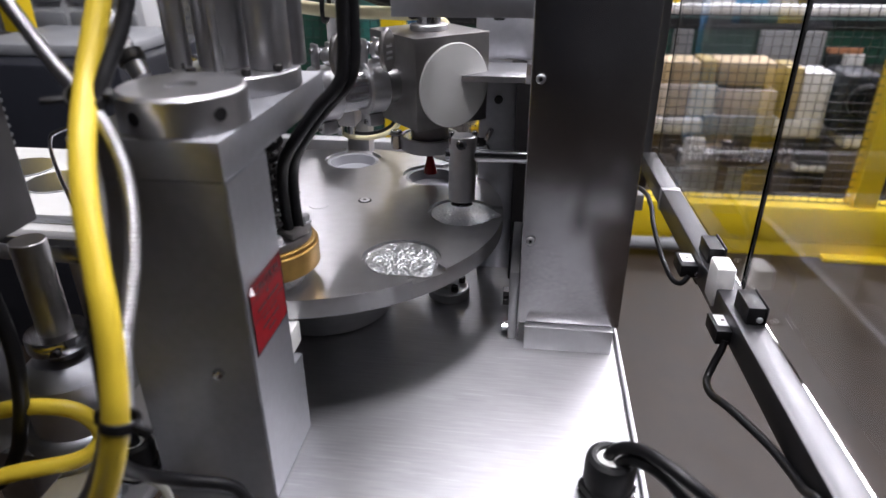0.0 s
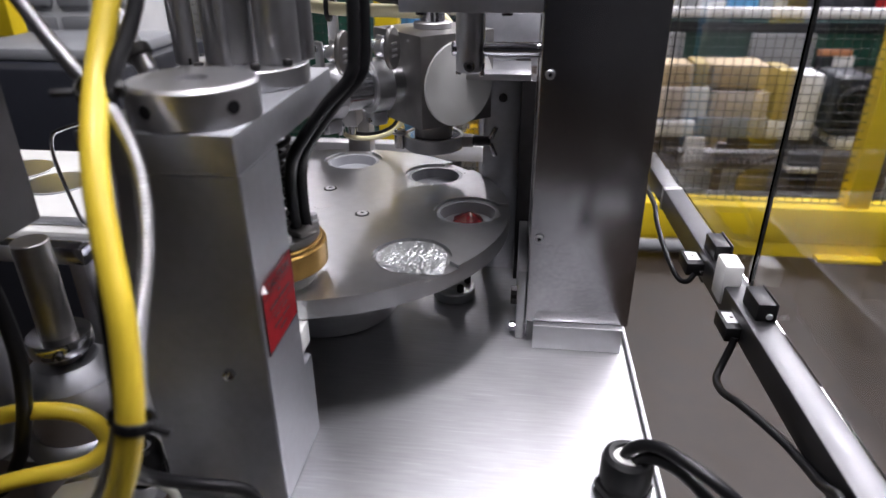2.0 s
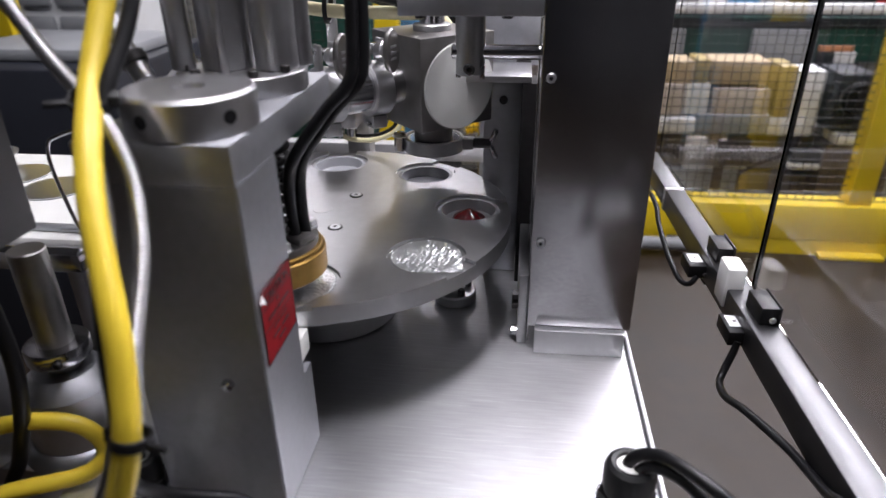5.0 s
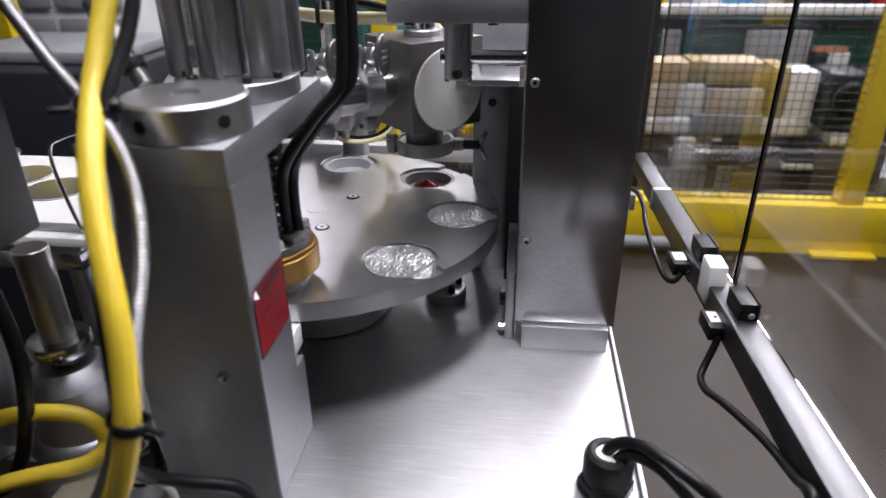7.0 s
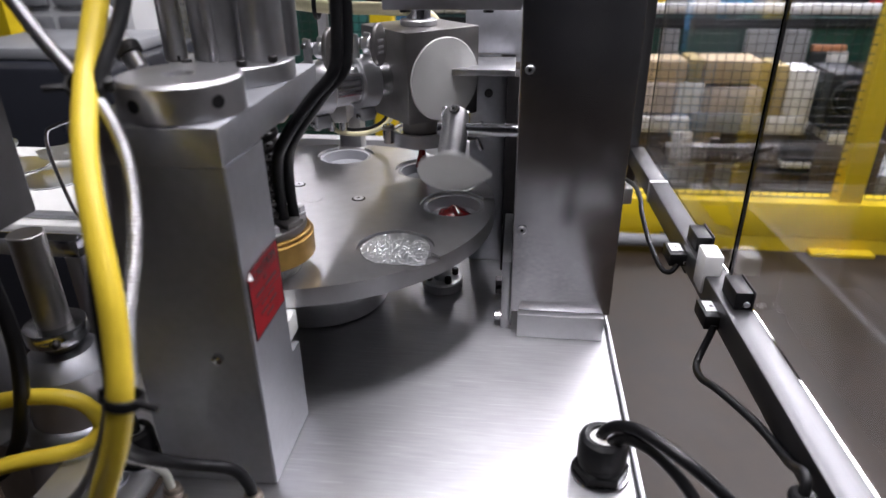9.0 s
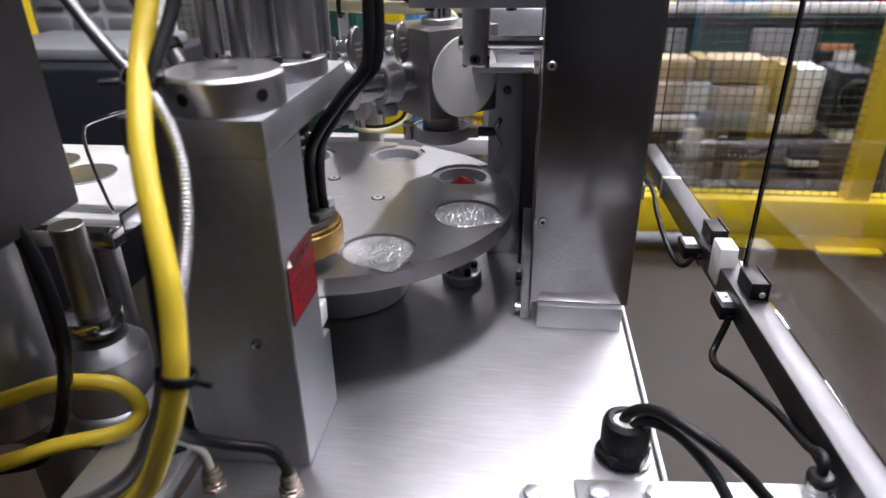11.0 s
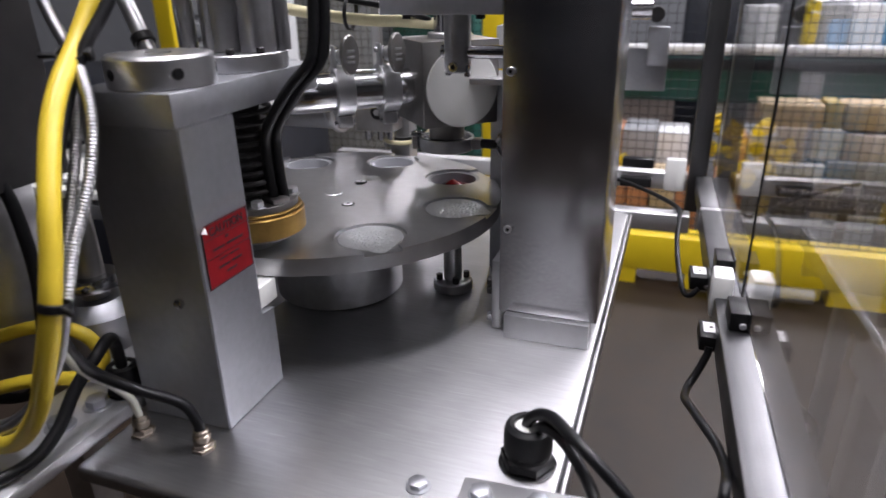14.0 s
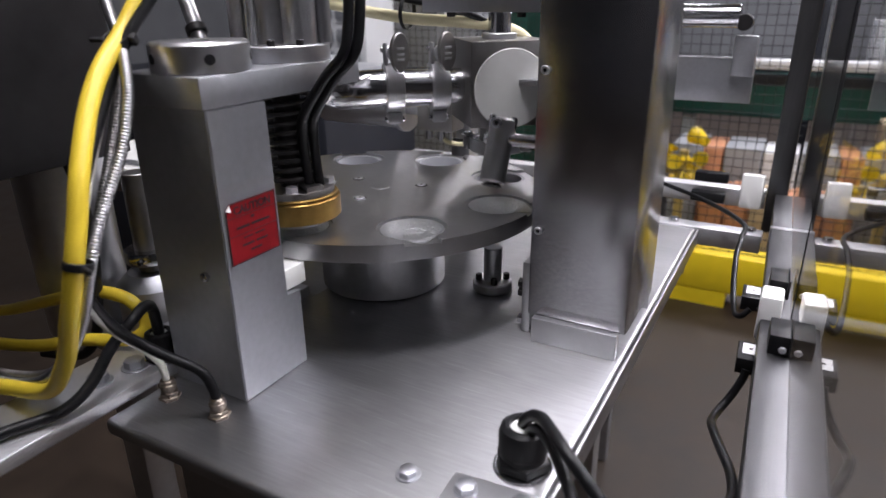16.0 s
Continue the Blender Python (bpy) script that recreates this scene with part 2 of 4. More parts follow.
def obj(name, bm, material, parent=None, label="", flat=False, at=None):
    bmesh.ops.recalc_face_normals(bm, faces=bm.faces)
    me = bpy.data.meshes.new(name)
    bm.to_mesh(me)
    bm.free()
    me.materials.append(M[material] if isinstance(material, str) else material)
    me.polygons.foreach_set("use_smooth", [not flat] * len(me.polygons))
    if not flat:
        me.set_sharp_from_angle(angle=radians(38))
    ob = new(name, me)
    if at is not None:
        ob.matrix_basis = at
    if parent is not None:
        ob.parent = parent
    if label:
        ob["label"] = label
    return ob


def part(name, bm, material, parent, label=""):
    return obj(name, bm, material, parent, label)


def thing(name, at, label, category, group="", kind=""):
    ob = new(name)
    ob.empty_display_size = 0.02
    ob.matrix_basis = at if isinstance(at, Matrix) else pose(*at)
    return tagged(ob, label, category, group, kind)


def B(*a, **k):
    bm = bmesh.new()
    add_box(bm, *a, **k)
    return bm


def R(*a, **k):
    bm = bmesh.new()
    rod(bm, *a, **k)
    return bm


def L(profile, seg=32, m=None, close=False):
    bm = bmesh.new()
    add_lathe(bm, profile, seg, m, close)
    return bm


def HX(*a, **k):
    bm = bmesh.new()
    hexa(bm, *a, **k)
    return bm


def S(points, r, **k):
    bm = bmesh.new()
    sweep(bm, points, r, **k)
    return bm


def ALONG(a, b):
    """The pose that lays local z along a to b, from a."""
    a, b = Vector(a), Vector(b)
    return Matrix.Translation(a) @ (b - a).to_track_quat("Z", "Y").to_matrix().to_4x4()


def cable(name, pts, r, material, label, category="cable", group="", **k):
    return tagged(obj(name, S(pts, r, **k), material), label, category, group)


# ---- the hall ----
def setting(name, bm, material, label, category="building"):
    return tagged(obj(name, bm, material), label, category, kind="structure")


setting("floor", B(-7, 7, -6, 10, -0.12, 0), "concrete", "brown-grey sealed concrete factory floor", "floor")
setting("wall_north", B(-7, 7, 10, 10.2, 0, 4.6), "wall", "plain grey painted hall wall", "wall")
# Unseen wall behind the camera, added dark so metal fronts reflect dark.
setting("unseen_dark_wall", B(-7, 7, -6.2, -6, 0, 4.6), "navy", "unseen dark wall behind the camera, added to darken reflections", "wall")
setting("wall_west", B(-7.2, -7, -6, 10, 0, 4.6), "wall", "plain grey painted hall wall", "wall")
# Unseen wall, its tone chosen for what the tower's right face reflects.
setting("unseen_wall_east", B(7, 7.2, -6, 10, 0, 4.6), "ceiling", "unseen grey wall, toned for reflections in the tower", "wall")
setting("ceiling", B(-7, 7, -6, 10, 4.6, 4.75), "ceiling", "light grey factory ceiling", "ceiling")
for lx, ly in LAMPS:
    lamp = thing("strip_light", (lx, ly, 0), "long white strip light under the factory ceiling", "lamp", "ceiling strip lights")
    part("housing", B(-0.20, 0.20, -0.8, 0.8, 4.4, 4.6, bevel=0.01), "white_paint", lamp)
    part("diffuser", B(-0.17, 0.17, -0.75, 0.75, 4.33, 4.399, bevel=0.01), "lamp", lamp, "glowing white diffuser")

work = thing("work_light", (0.0, 0.62, 0), "white strip light hanging over the machine", "lamp")
part("housing", B(-0.18, 0.18, -0.5, 0.5, 3.40, 3.52, bevel=0.01), "white_paint", work)
part("diffuser", B(-0.15, 0.15, -0.46, 0.46, 3.34, 3.399, bevel=0.01), "lamp", work, "glowing white diffuser")
for q in (-0.4, 0.4):
    part("hanger_rod", R(0.006, 3.52, 4.6, seg=8, m=pose(0, q, 0)), "grey_paint", work)

# ---- the machine's deck ----
DZ = 0.90
deck = thing("machine_deck", (0, 0, 0), "brushed stainless steel machine deck with scratched top", "machine bed")
part("top_sheet", B(-0.316, 0.147, 0.374, 1.30, 0.880, DZ, bevel=0.006, seg=4), "deck", deck)
part("skirt", B(-0.312, 0.020, 0.45, 1.296, 0.62, 0.879, bevel=0.003), "deck", deck, "folded steel side of the deck")
part("edge_flange", B(0.1475, 0.153, 0.40, 1.30, 0.868, 0.899, bevel=0.002), "deck", deck, "bright turned-down edge")
for i in range(2):
    for j in range(2):
        part("leg", B(-0.29 + i * 0.25, -0.24 + i * 0.25, 0.46 + j * 0.76, 0.51 + j * 0.76, 0.0, 0.619, bevel=0.003), "steel", deck)


def hex_bolt(x, y, z, r=0.008, h=0.006, rx=0, ry=0, rz=0, material="alu", label="bright hexagon bolt with a washer on the steel deck"):
    b = thing("hex_bolt", (x, y, z, rx, ry, rz), label, "bolt", "hexagon bolts")
    part("washer", R(r * 1.35, 0, 0.0016, seg=24, bevel=0.0004), material, b)
    part("head", HX(r, 0.0016, 0.0016 + h), material, b)
    return b


hex_bolt(0.021, 0.456, DZ, 0.009)
pad = thing("mounting_plate", (0.061, 0.476, DZ, 0, 0, 4.2), "long bare steel plate bolted across the deck corner", "plate")
part("plate", B(0, 0.285, -0.085, 0, 0, 0.006, bevel=0.001), "bright", pad)
for bx in (0.019, 0.072):
    part("washer", R(0.0115, 0.006, 0.0074, seg=24, bevel=0.0003, m=pose(bx, -0.020, 0)), "alu", pad)
    part("bolt", HX(0.0098, 0.0074, 0.014, m=pose(bx, -0.020, 0, 0, 0, 17 * bx * 100)), "alu", pad)
small = thing("plate_gland", (0.283, 0.480, DZ + 0.006), "small nickel cable gland with black cap in the plate", "cable gland")
part("base_nut", HX(0.013, 0, 0.008), "steel", small)
part("body", R(0.0115, 0.008, 0.016, seg=28), "polished", small)
part("cap", R(0.0125, 0.016, 0.026, seg=28, bevel=0.003), "black", small, "black rubber cap")

# ---- side frame plate with its bolts ----
side = thing("side_frame", (0, 0, 0), "steel frame plate beside the deck, with large bolts", "machine frame")
part("plate", B(-0.62, -0.322, 0.52, 1.30, 0.846, 0.870, bevel=0.003), "deck", side)
part("rib", B(-0.36, -0.325, 0.53, 1.30, 0.78, 0.845, bevel=0.003), "steel", side)
part("side_bar", B(-0.412, -0.3175, 0.08, 0.72, 0.9015, 0.918, bevel=0.002), "bright", side, "bright flat steel bar")
part("bar_spacer", B(-0.40, -0.33, 0.53, 0.71, 0.8705, 0.901, bevel=0.001), "steel", side)
for i in range(2):
    part("leg", B(-0.60, -0.55, 0.55 + i * 0.65, 0.60 + i * 0.65, 0.0, 0.845, bevel=0.003), "steel", side)
part("bar_leg", B(-0.40, -0.36, 0.09, 0.13, 0.0, 0.901, bevel=0.003), "dark", side)
hex_bolt(-0.350, 0.443, 0.918, 0.0115, 0.009, label="large hexagon bolt in the side frame bar")
hex_bolt(-0.358, 0.402, 0.918, 0.0115, 0.009, label="large hexagon bolt in the side frame bar")

# ---- sealing tower ----
tower = thing("sealing_tower", (0, 0, 0), "grey aluminium sealing tower standing on the deck", "machine column")
bm = bmesh.new()
prof = [(0.470, 0.9), (0.574, 0.9), (0.574, 0.998), (0.550, 0.998), (0.550, 1.2235), (0.470, 1.2235)]
va = [bm.verts.new((-0.200, y, z)) for y, z in prof]
vb = [bm.verts.new((-0.312, y, z)) for y, z in prof]
bm.faces.new(va)
bm.faces.new(vb[::-1])
for i in range(6):
    j = (i + 1) % 6
    bm.faces.new((va[i], vb[i], vb[j], va[j]))
bmesh.ops.bevel(bm, geom=list(bm.edges), offset=0.0012, segments=2, affect="EDGES")
part("column", bm, "alu", tower)
part("head_plate", B(-0.316, -0.1985, 0.466, 0.715, 1.2245, 1.255, bevel=0.0015), "alu", tower, "thick aluminium head plate")
part("tie_screw", HX(0.0055, 0, 0.005, m=pose(-0.234, 0.470, 1.048, 90)), "polished", tower)
part("guide_block", B(-0.295, -0.206, 0.5505, 0.592, 1.0, 1.026, bevel=0.002), "white", tower, "white plastic guide block")

# collar on the head plate
collar = thing("shaft_collar", (-0.2455, 0.514, 1.255), "turned steel collar with pin holes on the head plate", "collar")
bm = L([(0.012, 0.020), (0.012, 0.029), (0.0460, 0.029), (0.0485, 0.0265), (0.0485, 0.001), (0.047, 0), (0.008, 0)], 64, close=False)
add_lathe(bm, [(0, 0.0255), (0.012, 0.0255)], 64)
part("ring", bm, "steel", collar)
# Black discs on the rim give the shade inside the pin holes.
for a in (-107, -32, 40, 150):
    part("pin_hole_shade", R(0.0052, 0.0, 0.0016, seg=20, bevel=0.0002, m=pose(0, 0, 0, 0, 0, a) @ pose(0.0475, 0, 0.014, 0, 90, 0)), "black", collar)

# cylinder over the sealing head
press = thing("press_cylinder", (-0.256, 0.640, 1.255), "large steel press cylinder with tie rods above the tower", "cylinder")
part("flange", R(0.058, 0, 0.018, seg=64), "steel", press)
for name, dx, dy, rad in (("barrel", -0.014, 0.006, 0.0245), ("barrel", 0.033, 0.0, 0.0195), ("guide_rod", -0.050, -0.012, 0.0105), ("guide_rod", 0.0, -0.040, 0.0045), ("guide_rod", 0.052, 0.020, 0.008), ("guide_rod", 0.008, 0.046, 0.012)):
    part(name, R(rad, 0.018, 0.42, seg=40, m=pose(dx, dy, 0)), "steel", press)
for a in (-120, -58, -20, 200):
    part("flange_screw", R(0.0045, 0.018, 0.0245, seg=16, m=pose(0.049 * math.cos(radians(a)), 0.049 * math.sin(radians(a)), 0)), "dark", press)
part("top_cap", R(0.066, 0.42, 0.45, seg=48), "steel", press)

# brass sealing head, spring and its leads
head = thing("heat_sealer", (-0.253, 0.639, 0), "brass heat sealing head with steel spring hanging over the table", "sealing head")
part("brass_ring", R(0.056, 1.0655, 1.092, seg=64, bevel=0.0015), "brass", head)
part("cover_plate", R(0.053, 1.092, 1.0962, seg=64), "brass", head)
part("upper_plate", L([(0.012, 1.0962), (0.049, 1.0962), (0.0495, 1.0968), (0.0495, 1.1035), (0.049, 1.1042), (0.012, 1.1042)], 56, close=True), "dull", head, "worn steel top plate")
part("clamp_bar", B(-0.012, 0.052, -0.012, 0.010, 1.1043, 1.1105, bevel=0.0012, m=pose(0.0, 0.012, 0, 0, 0, -28)), "dull", head)
part("seal_face", R(0.046, 1.060, 1.0655, seg=48), "steel", head)
part("plunger", R(0.017, 1.104, 1.224, seg=32), "dark", head)
bm = bmesh.new()
sweep(bm, [(0.028 * math.cos(0.55 * i), 0.028 * math.sin(0.55 * i), 1.107 + 0.001 * i) for i in range(116)], 0.0032, seg=8, n=2)
part("spring", bm, "dark", head, "dark steel coil spring")
for bx, by in ((0.034, 0.026), (0.026, -0.034)):
    part("bolt_washer", R(0.0098, 1.1042, 1.1056, seg=24, bevel=0.0003, m=pose(bx, by, 0)), "steel", head)
    part("head_bolt", HX(0.0078, 1.1056, 1.1125, m=pose(bx, by, 0, 0, 0, 12)), "bright", head)

lead_pts = [(-0.213, 0.633, 1.106), (-0.213, 0.630, 1.135), (-0.209, 0.624, 1.172), (-0.198, 0.618, 1.198), (-0.168, 0.620, 1.238), (-0.146, 0.626, 1.262), (-0.141, 0.632, 1.285), (-0.141, 0.640, 1.34), (-0.141, 0.645, 1.45)]
for k in range(2):
    lead = tagged(obj("heater_cable", S([(x - 0.010 + 0.007 * k, y + 0.011 * k, z) for x, y, z in lead_pts], 0.0060), "rubber"),
                  "black rubber heater cable rising from the sealing head", "cable", "heater cables")

# sticker
sticker = thing("caution_sticker", (-0.1994, 0.476, 1.063), "red caution sticker with black print and one peeling corner", "sticker")
bm = bmesh.new()
vs = [bm.verts.new((0.0002, y, z)) for y, z in ((0, 0), (0.071, 0), (0.071, 0.066), (0.006, 0.066), (0, 0.060))]
bm.faces.new(vs)
r = bmesh.ops.extrude_face_region(bm, geom=list(bm.faces))
bmesh.ops.translate(bm, verts=[v for v in r["geom"] if isinstance(v, bmesh.types.BMVert)], vec=(0.0003, 0, 0))
part("sheet", bm, "sticker", sticker)
bm = bmesh.new()
vs = [bm.verts.new(p) for p in ((0.0007, 0.006, 0.0655), (0.0007, 0.0, 0.060), (0.004, 0.0045, 0.0585))]
bm.faces.new(vs)
part("peeled_corner", bm, "paper", sticker, "white peeled corner")
for name, y0, y1, z0, z1 in (("rule", 0.001, 0.070, 0.0500, 0.0506), ("rule", 0.001, 0.070, 0.0305, 0.0311), ("text_bar", 0.033, 0.038, 0.0445, 0.0475),
                             ("text_bar", 0.012, 0.030, 0.0368, 0.0394), ("text_bar", 0.033, 0.060, 0.0368, 0.0394), ("text_bar", 0.020, 0.033, 0.0252, 0.0268), ("text_bar", 0.036, 0.051, 0.0252, 0.0268),
                             ("text_bar", 0.017, 0.034, 0.0168, 0.0192), ("text_bar", 0.037, 0.054, 0.0168, 0.0192), ("text_bar", 0.028, 0.044, 0.0092, 0.0116),
                             ("border", 0.0, 0.0012, 0.0, 0.060), ("border", 0.0698, 0.071, 0.0, 0.066), ("border", 0.0012, 0.0698, 0.0, 0.0012), ("border", 0.006, 0.0698, 0.0648, 0.066)):
    part(name, B(0.0005, 0.0008, y0, y1, z0, z1), "ink", sticker)
font = bpy.data.curves.new("caution_text", "FONT")
font.body, font.size, font.extrude, font.align_x, font.offset = "CAUTION", 0.0118, 0.0002, "CENTER", 0.00035
font.materials.append(M["ink"])
word = new("caution_text", font)
word.matrix_basis = pose(0.0007, 0.037, 0.0533, 90, 0, 90)
word.parent = sticker

# ---- panel column with pick-and-place drive ----
column = thing("panel_column", (0, 0, 0), "tall box column of dark brushed stainless sheet", "machine column")
part("front_cover", B(0.018, 0.146, 0.760, 0.766, 0.932, 1.52, bevel=0.002), "panel", column, "brushed front cover")
part("right_side", B(0.1435, 0.146, 0.7665, 0.905, 0.932, 1.52, bevel=0.0008), "panel", column)
part("left_side_lower", B(0.018, 0.0205, 0.7665, 0.815, 0.905, 1.52, bevel=0.0008), "panel", column)
part("left_side_back", B(0.018, 0.0205, 0.872, 0.905, 0.905, 1.52, bevel=0.0008), "panel", column)
part("back", B(0.0205, 0.1435, 0.902, 0.905, 0.905, 1.52), "panel", column)
part("slide_rail", B(0.036, 0.050, 0.8155, 0.8715, 0.905, 1.52, bevel=0.001), "dark", column, "dark slide rail inside the slot")
part("base_flange", B(0.006, 0.0175, 0.768, 0.925, 0.900, 1.00, bevel=0.001), "steel", column)
for z in (1.243, 1.050):
    s = part("cover_screw", R(0.0052, 0, 0.004, seg=24, m=pose(0.0285, 0.760, z, 90)), "steel", column)
    # Black hexagon on the head, painted shade of an uncut socket.
    part("socket_shade", HX(0.0028, 0.004, 0.0043, m=pose(0.0285, 0.760, z, 90)), "black", s)
for z in (0.913, 0.953, 0.966):
    part("side_bolt", HX(0.007, 0, 0.008, m=pose(0.006, 0.778, z, 0, -90)), "polished" if z < 0.93 else "dark", column)
foot = tagged(obj("foot_bar", B(0.028, 0.138, 0.748, 0.7595, DZ, 0.934, bevel=0.0008), "bright"), "bright machined foot bar before the column", "bar")
bracket = thing("rear_bracket", (0, 0, 0), "tall grey steel bracket plate behind the column", "bracket")
part("upright", B(-0.052, 0.0, 0.965, 0.975, DZ, 1.200, bevel=0.001), "alu", bracket)
part("flange", B(0.0005, 0.060, 0.93, 0.985, DZ, 1.200, bevel=0.001), "dark", bracket)
part("top_tab", B(-0.075, 0.012, 0.93, 1.03, 1.2005, 1.209, bevel=0.001), "steel", bracket)
part("bracket_screw", R(0.006, 0, 0.005, seg=20, m=pose(-0.025, 0.965, 1.17, 90)), "dark", bracket)
manifold = thing("air_manifold", (0, 0, 0), "pale grey air manifold block behind the column", "manifold")
part("block", B(-0.065, 0.030, 1.04, 1.10, 1.2095, 1.275, bevel=0.003), "alu", manifold)
part("cap", B(-0.04, 0.010, 1.05, 1.09, 1.2755, 1.29, bevel=0.003), "steel", manifold)
part("foot", B(-0.01, 0.012, 1.031, 1.05, DZ, 1.209, bevel=0.002), "dark", manifold)

beam = thing("lid_beam", (0, 0, 0), "flat grey steel beam reaching out from the column", "beam")
part("bar", B(-0.133, 0.0175, 0.760, 0.850, 1.304, 1.329, bevel=0.001), "alu", beam)
for bx in (-0.115, -0.02):
    part("beam_bolt", HX(0.006, 1.2975, 1.304, m=pose(bx, 0.80, 0)), "dark", beam)

# ---- filling valve ----
VX, VY = -0.125, 0.971
valve = thing("filling_valve", (VX, VY, 0, 0, 0, 42), "square steel filling valve with round white cover", "filling valve")
part("body", B(-0.060, 0.060, -0.060, 0.060, 1.141, 1.262, bevel=0.0015), "dull", valve)
part("cover_disc", R(0.0565, 0, 0.004, seg=72, m=pose(0, -0.060, 1.196, 90)), "disc", valve, "round matt white cover disc")
part("stem", R(0.017, 1.262, 1.42, seg=40), "polished", valve)
part("stem_nut", R(0.026, 1.262, 1.270, seg=40), "steel", valve)
part("outlet", R(0.028, 1.112, 1.141, seg=48), "dull", valve)
part("ferrule", R(0.040, 1.096, 1.112, seg=48, bevel=0.002), "polished", valve, "polished clamp ferrule")
part("nozzle", R(0.014, 1.088, 1.096, seg=32), "dark", valve)
bm = bmesh.new()
tube_wall(bm, 0.0385, 0.0435, 1.094, 1.114, 48)
part("clamp_ring", bm, "steel", valve)
WX = pose(0, 0, 0, 0, 0, -42)
part("clamp_lug", B(0.040, 0.060, -0.010, 0.010, 1.096, 1.113, bevel=0.004, m=WX), "dull", valve)
part("clamp_lug", B(-0.058, -0.040, -0.010, 0.010, 1.096, 1.113, bevel=0.004, m=WX), "dull", valve)
part("hinge_bolt", HX(0.0085, 1.0925, 1.120, m=WX @ pose(-0.049, -0.006, 0)), "polished", valve)
part("hinge_washer", R(0.0115, 1.1135, 1.1155, seg=24, bevel=0.0005, m=WX @ pose(-0.049, -0.006, 0)), "steel", valve)
part("wing_hub", R(0.0075, 0, 0.026, seg=20, m=WX @ pose(0.058, -0.004, 1.106, 0, 90, 0)), "dark", valve)
for q in (-1, 1):
    part("wing", B(-0.004, 0.004, -0.006, 0.006, 0.0, 0.022, bevel=0.003, m=WX @ pose(0.083, -0.004, 1.106 + q * 0.002, 0, 24 if q > 0 else 156, 0)), "polished", valve)

# inlet pipe with clamps
pipe = thing("inlet_pipe", (VX, VY, 1.196, 0, 0, 42), "polished sanitary steel inlet pipe with bolted clamps", "pipe")
bm = bmesh.new()
tube_wall(bm, 0.022, 0.0255, 0.060, 0.088, 48, m=pose(0, 0, 0, 0, -90, 0))
part("neck", bm, "polished", pipe)
bm = bmesh.new()
tube_wall(bm, 0.023, 0.0285, 0.088, 0.165, 48, m=pose(0, 0, 0, 0, -90, 0))
part("spool", bm, "polished", pipe)
part("elbow", S([(-0.165, 0, 0), (-0.185, 0, 0), (-0.205, 0.004, -0.001), (-0.226, 0.017, -0.003), (-0.240, 0.038, -0.005), (-0.246, 0.065, -0.006), (-0.247, 0.12, -0.006), (-0.247, 0.26, -0.006)], 0.0275, seg=40), "polished", pipe)
for d in (0.095, 0.163):
    w = 0.013
    c = part("clamp", L([(0.0286, d - w), (0.0345, d - w), (0.0355, d - w + 0.001), (0.0355, d + w - 0.001), (0.0345, d + w), (0.0286, d + w)], 64, pose(0, 0, 0, 0, -90, 0), close=True), "steel", pipe, "cast steel pipe clamp")
    for q in (-1, 1):
        part("ear", B(-d - w, -d - w + 0.006, -0.013, 0.005, 0.032, 0.064, bevel=0.0028, m=pose(0 if q < 0 else 2 * w - 0.006, 0, 0)), "steel", c)
    part("pivot_pin", R(0.0042, -0.017, 0.017, seg=16, m=pose(-d, -0.004, 0.055, 0, 90, 0)), "polished", c)
    part("swing_bolt", R(0.005, -0.018, 0.036, seg=16, m=pose(-d, -0.004, 0.048, 78)), "polished", c)
    hub = part("wing_nut", R(0.011, 0.0, 0.020, seg=24, bevel=0.002, m=pose(-d, -0.020, 0.050, 78)), "steel", c)
    part("wing", R(0.0270, -0.0035, 0.0035, seg=40, bevel=0.0016, m=pose(-d + 0.004, -0.042, 0.053, 0, 90, -62) @ Matrix.Diagonal((1, 0.58, 1, 1))), "dull", hub, "oval cast wing of the clamp nut")
    for q in (-0.006, 0.002, 0.009):
        part("cast_mark", B(q - 0.0012, q + 0.0022, -0.007, 0.006, 0.0034, 0.0042, bevel=0.0003, m=pose(-d + 0.004, -0.042, 0.053, 0, 90, -62)), "steel", hub)
    part("hinge", B(-d - 0.011, -d + 0.011, -0.014, 0.012, -0.052, -0.034, bevel=0.003), "steel", c)
    part("hinge_pin", R(0.004, -0.015, 0.015, seg=16, m=pose(-d, -0.006, -0.045, 0, 90, 0)), "polished", c)
pump = thing("product_pump", (0, 0, 0), "grey cast product pump hung behind the pipe", "pump")
part("body", R(0.048, -0.10, 0.10, seg=48, bevel=0.008, m=pose(-0.52, 1.165, 1.118, 0, 90, 0)), "alu", pump)
part("end_flange", R(0.054, 0.10, 0.112, seg=48, bevel=0.002, m=pose(-0.52, 1.165, 1.118, 0, 90, 0)), "steel", pump)
part("pedestal", B(-0.302, -0.262, 1.145, 1.185, DZ, 1.10, bevel=0.002), "steel", pump)
part("arm", B(-0.44, -0.262, 1.150, 1.180, 1.1005, 1.12, bevel=0.002), "steel", pump)
reg = thing("air_regulator", (-0.308, 1.115, 0), "small grey air regulator block with hose fittings", "regulator")
part("block", B(-0.038, 0.038, -0.025, 0.025, 1.085, 1.150, bevel=0.004), "dull", reg)
port = part("port", R(0.013, 0, 0.008, seg=24, m=pose(0.010, -0.025, 1.122, 90)), "black", reg, "round black port")
part("port_screw", HX(0.006, 0.008, 0.010, m=pose(0.010, -0.025, 1.122, 90)), "steel", port)
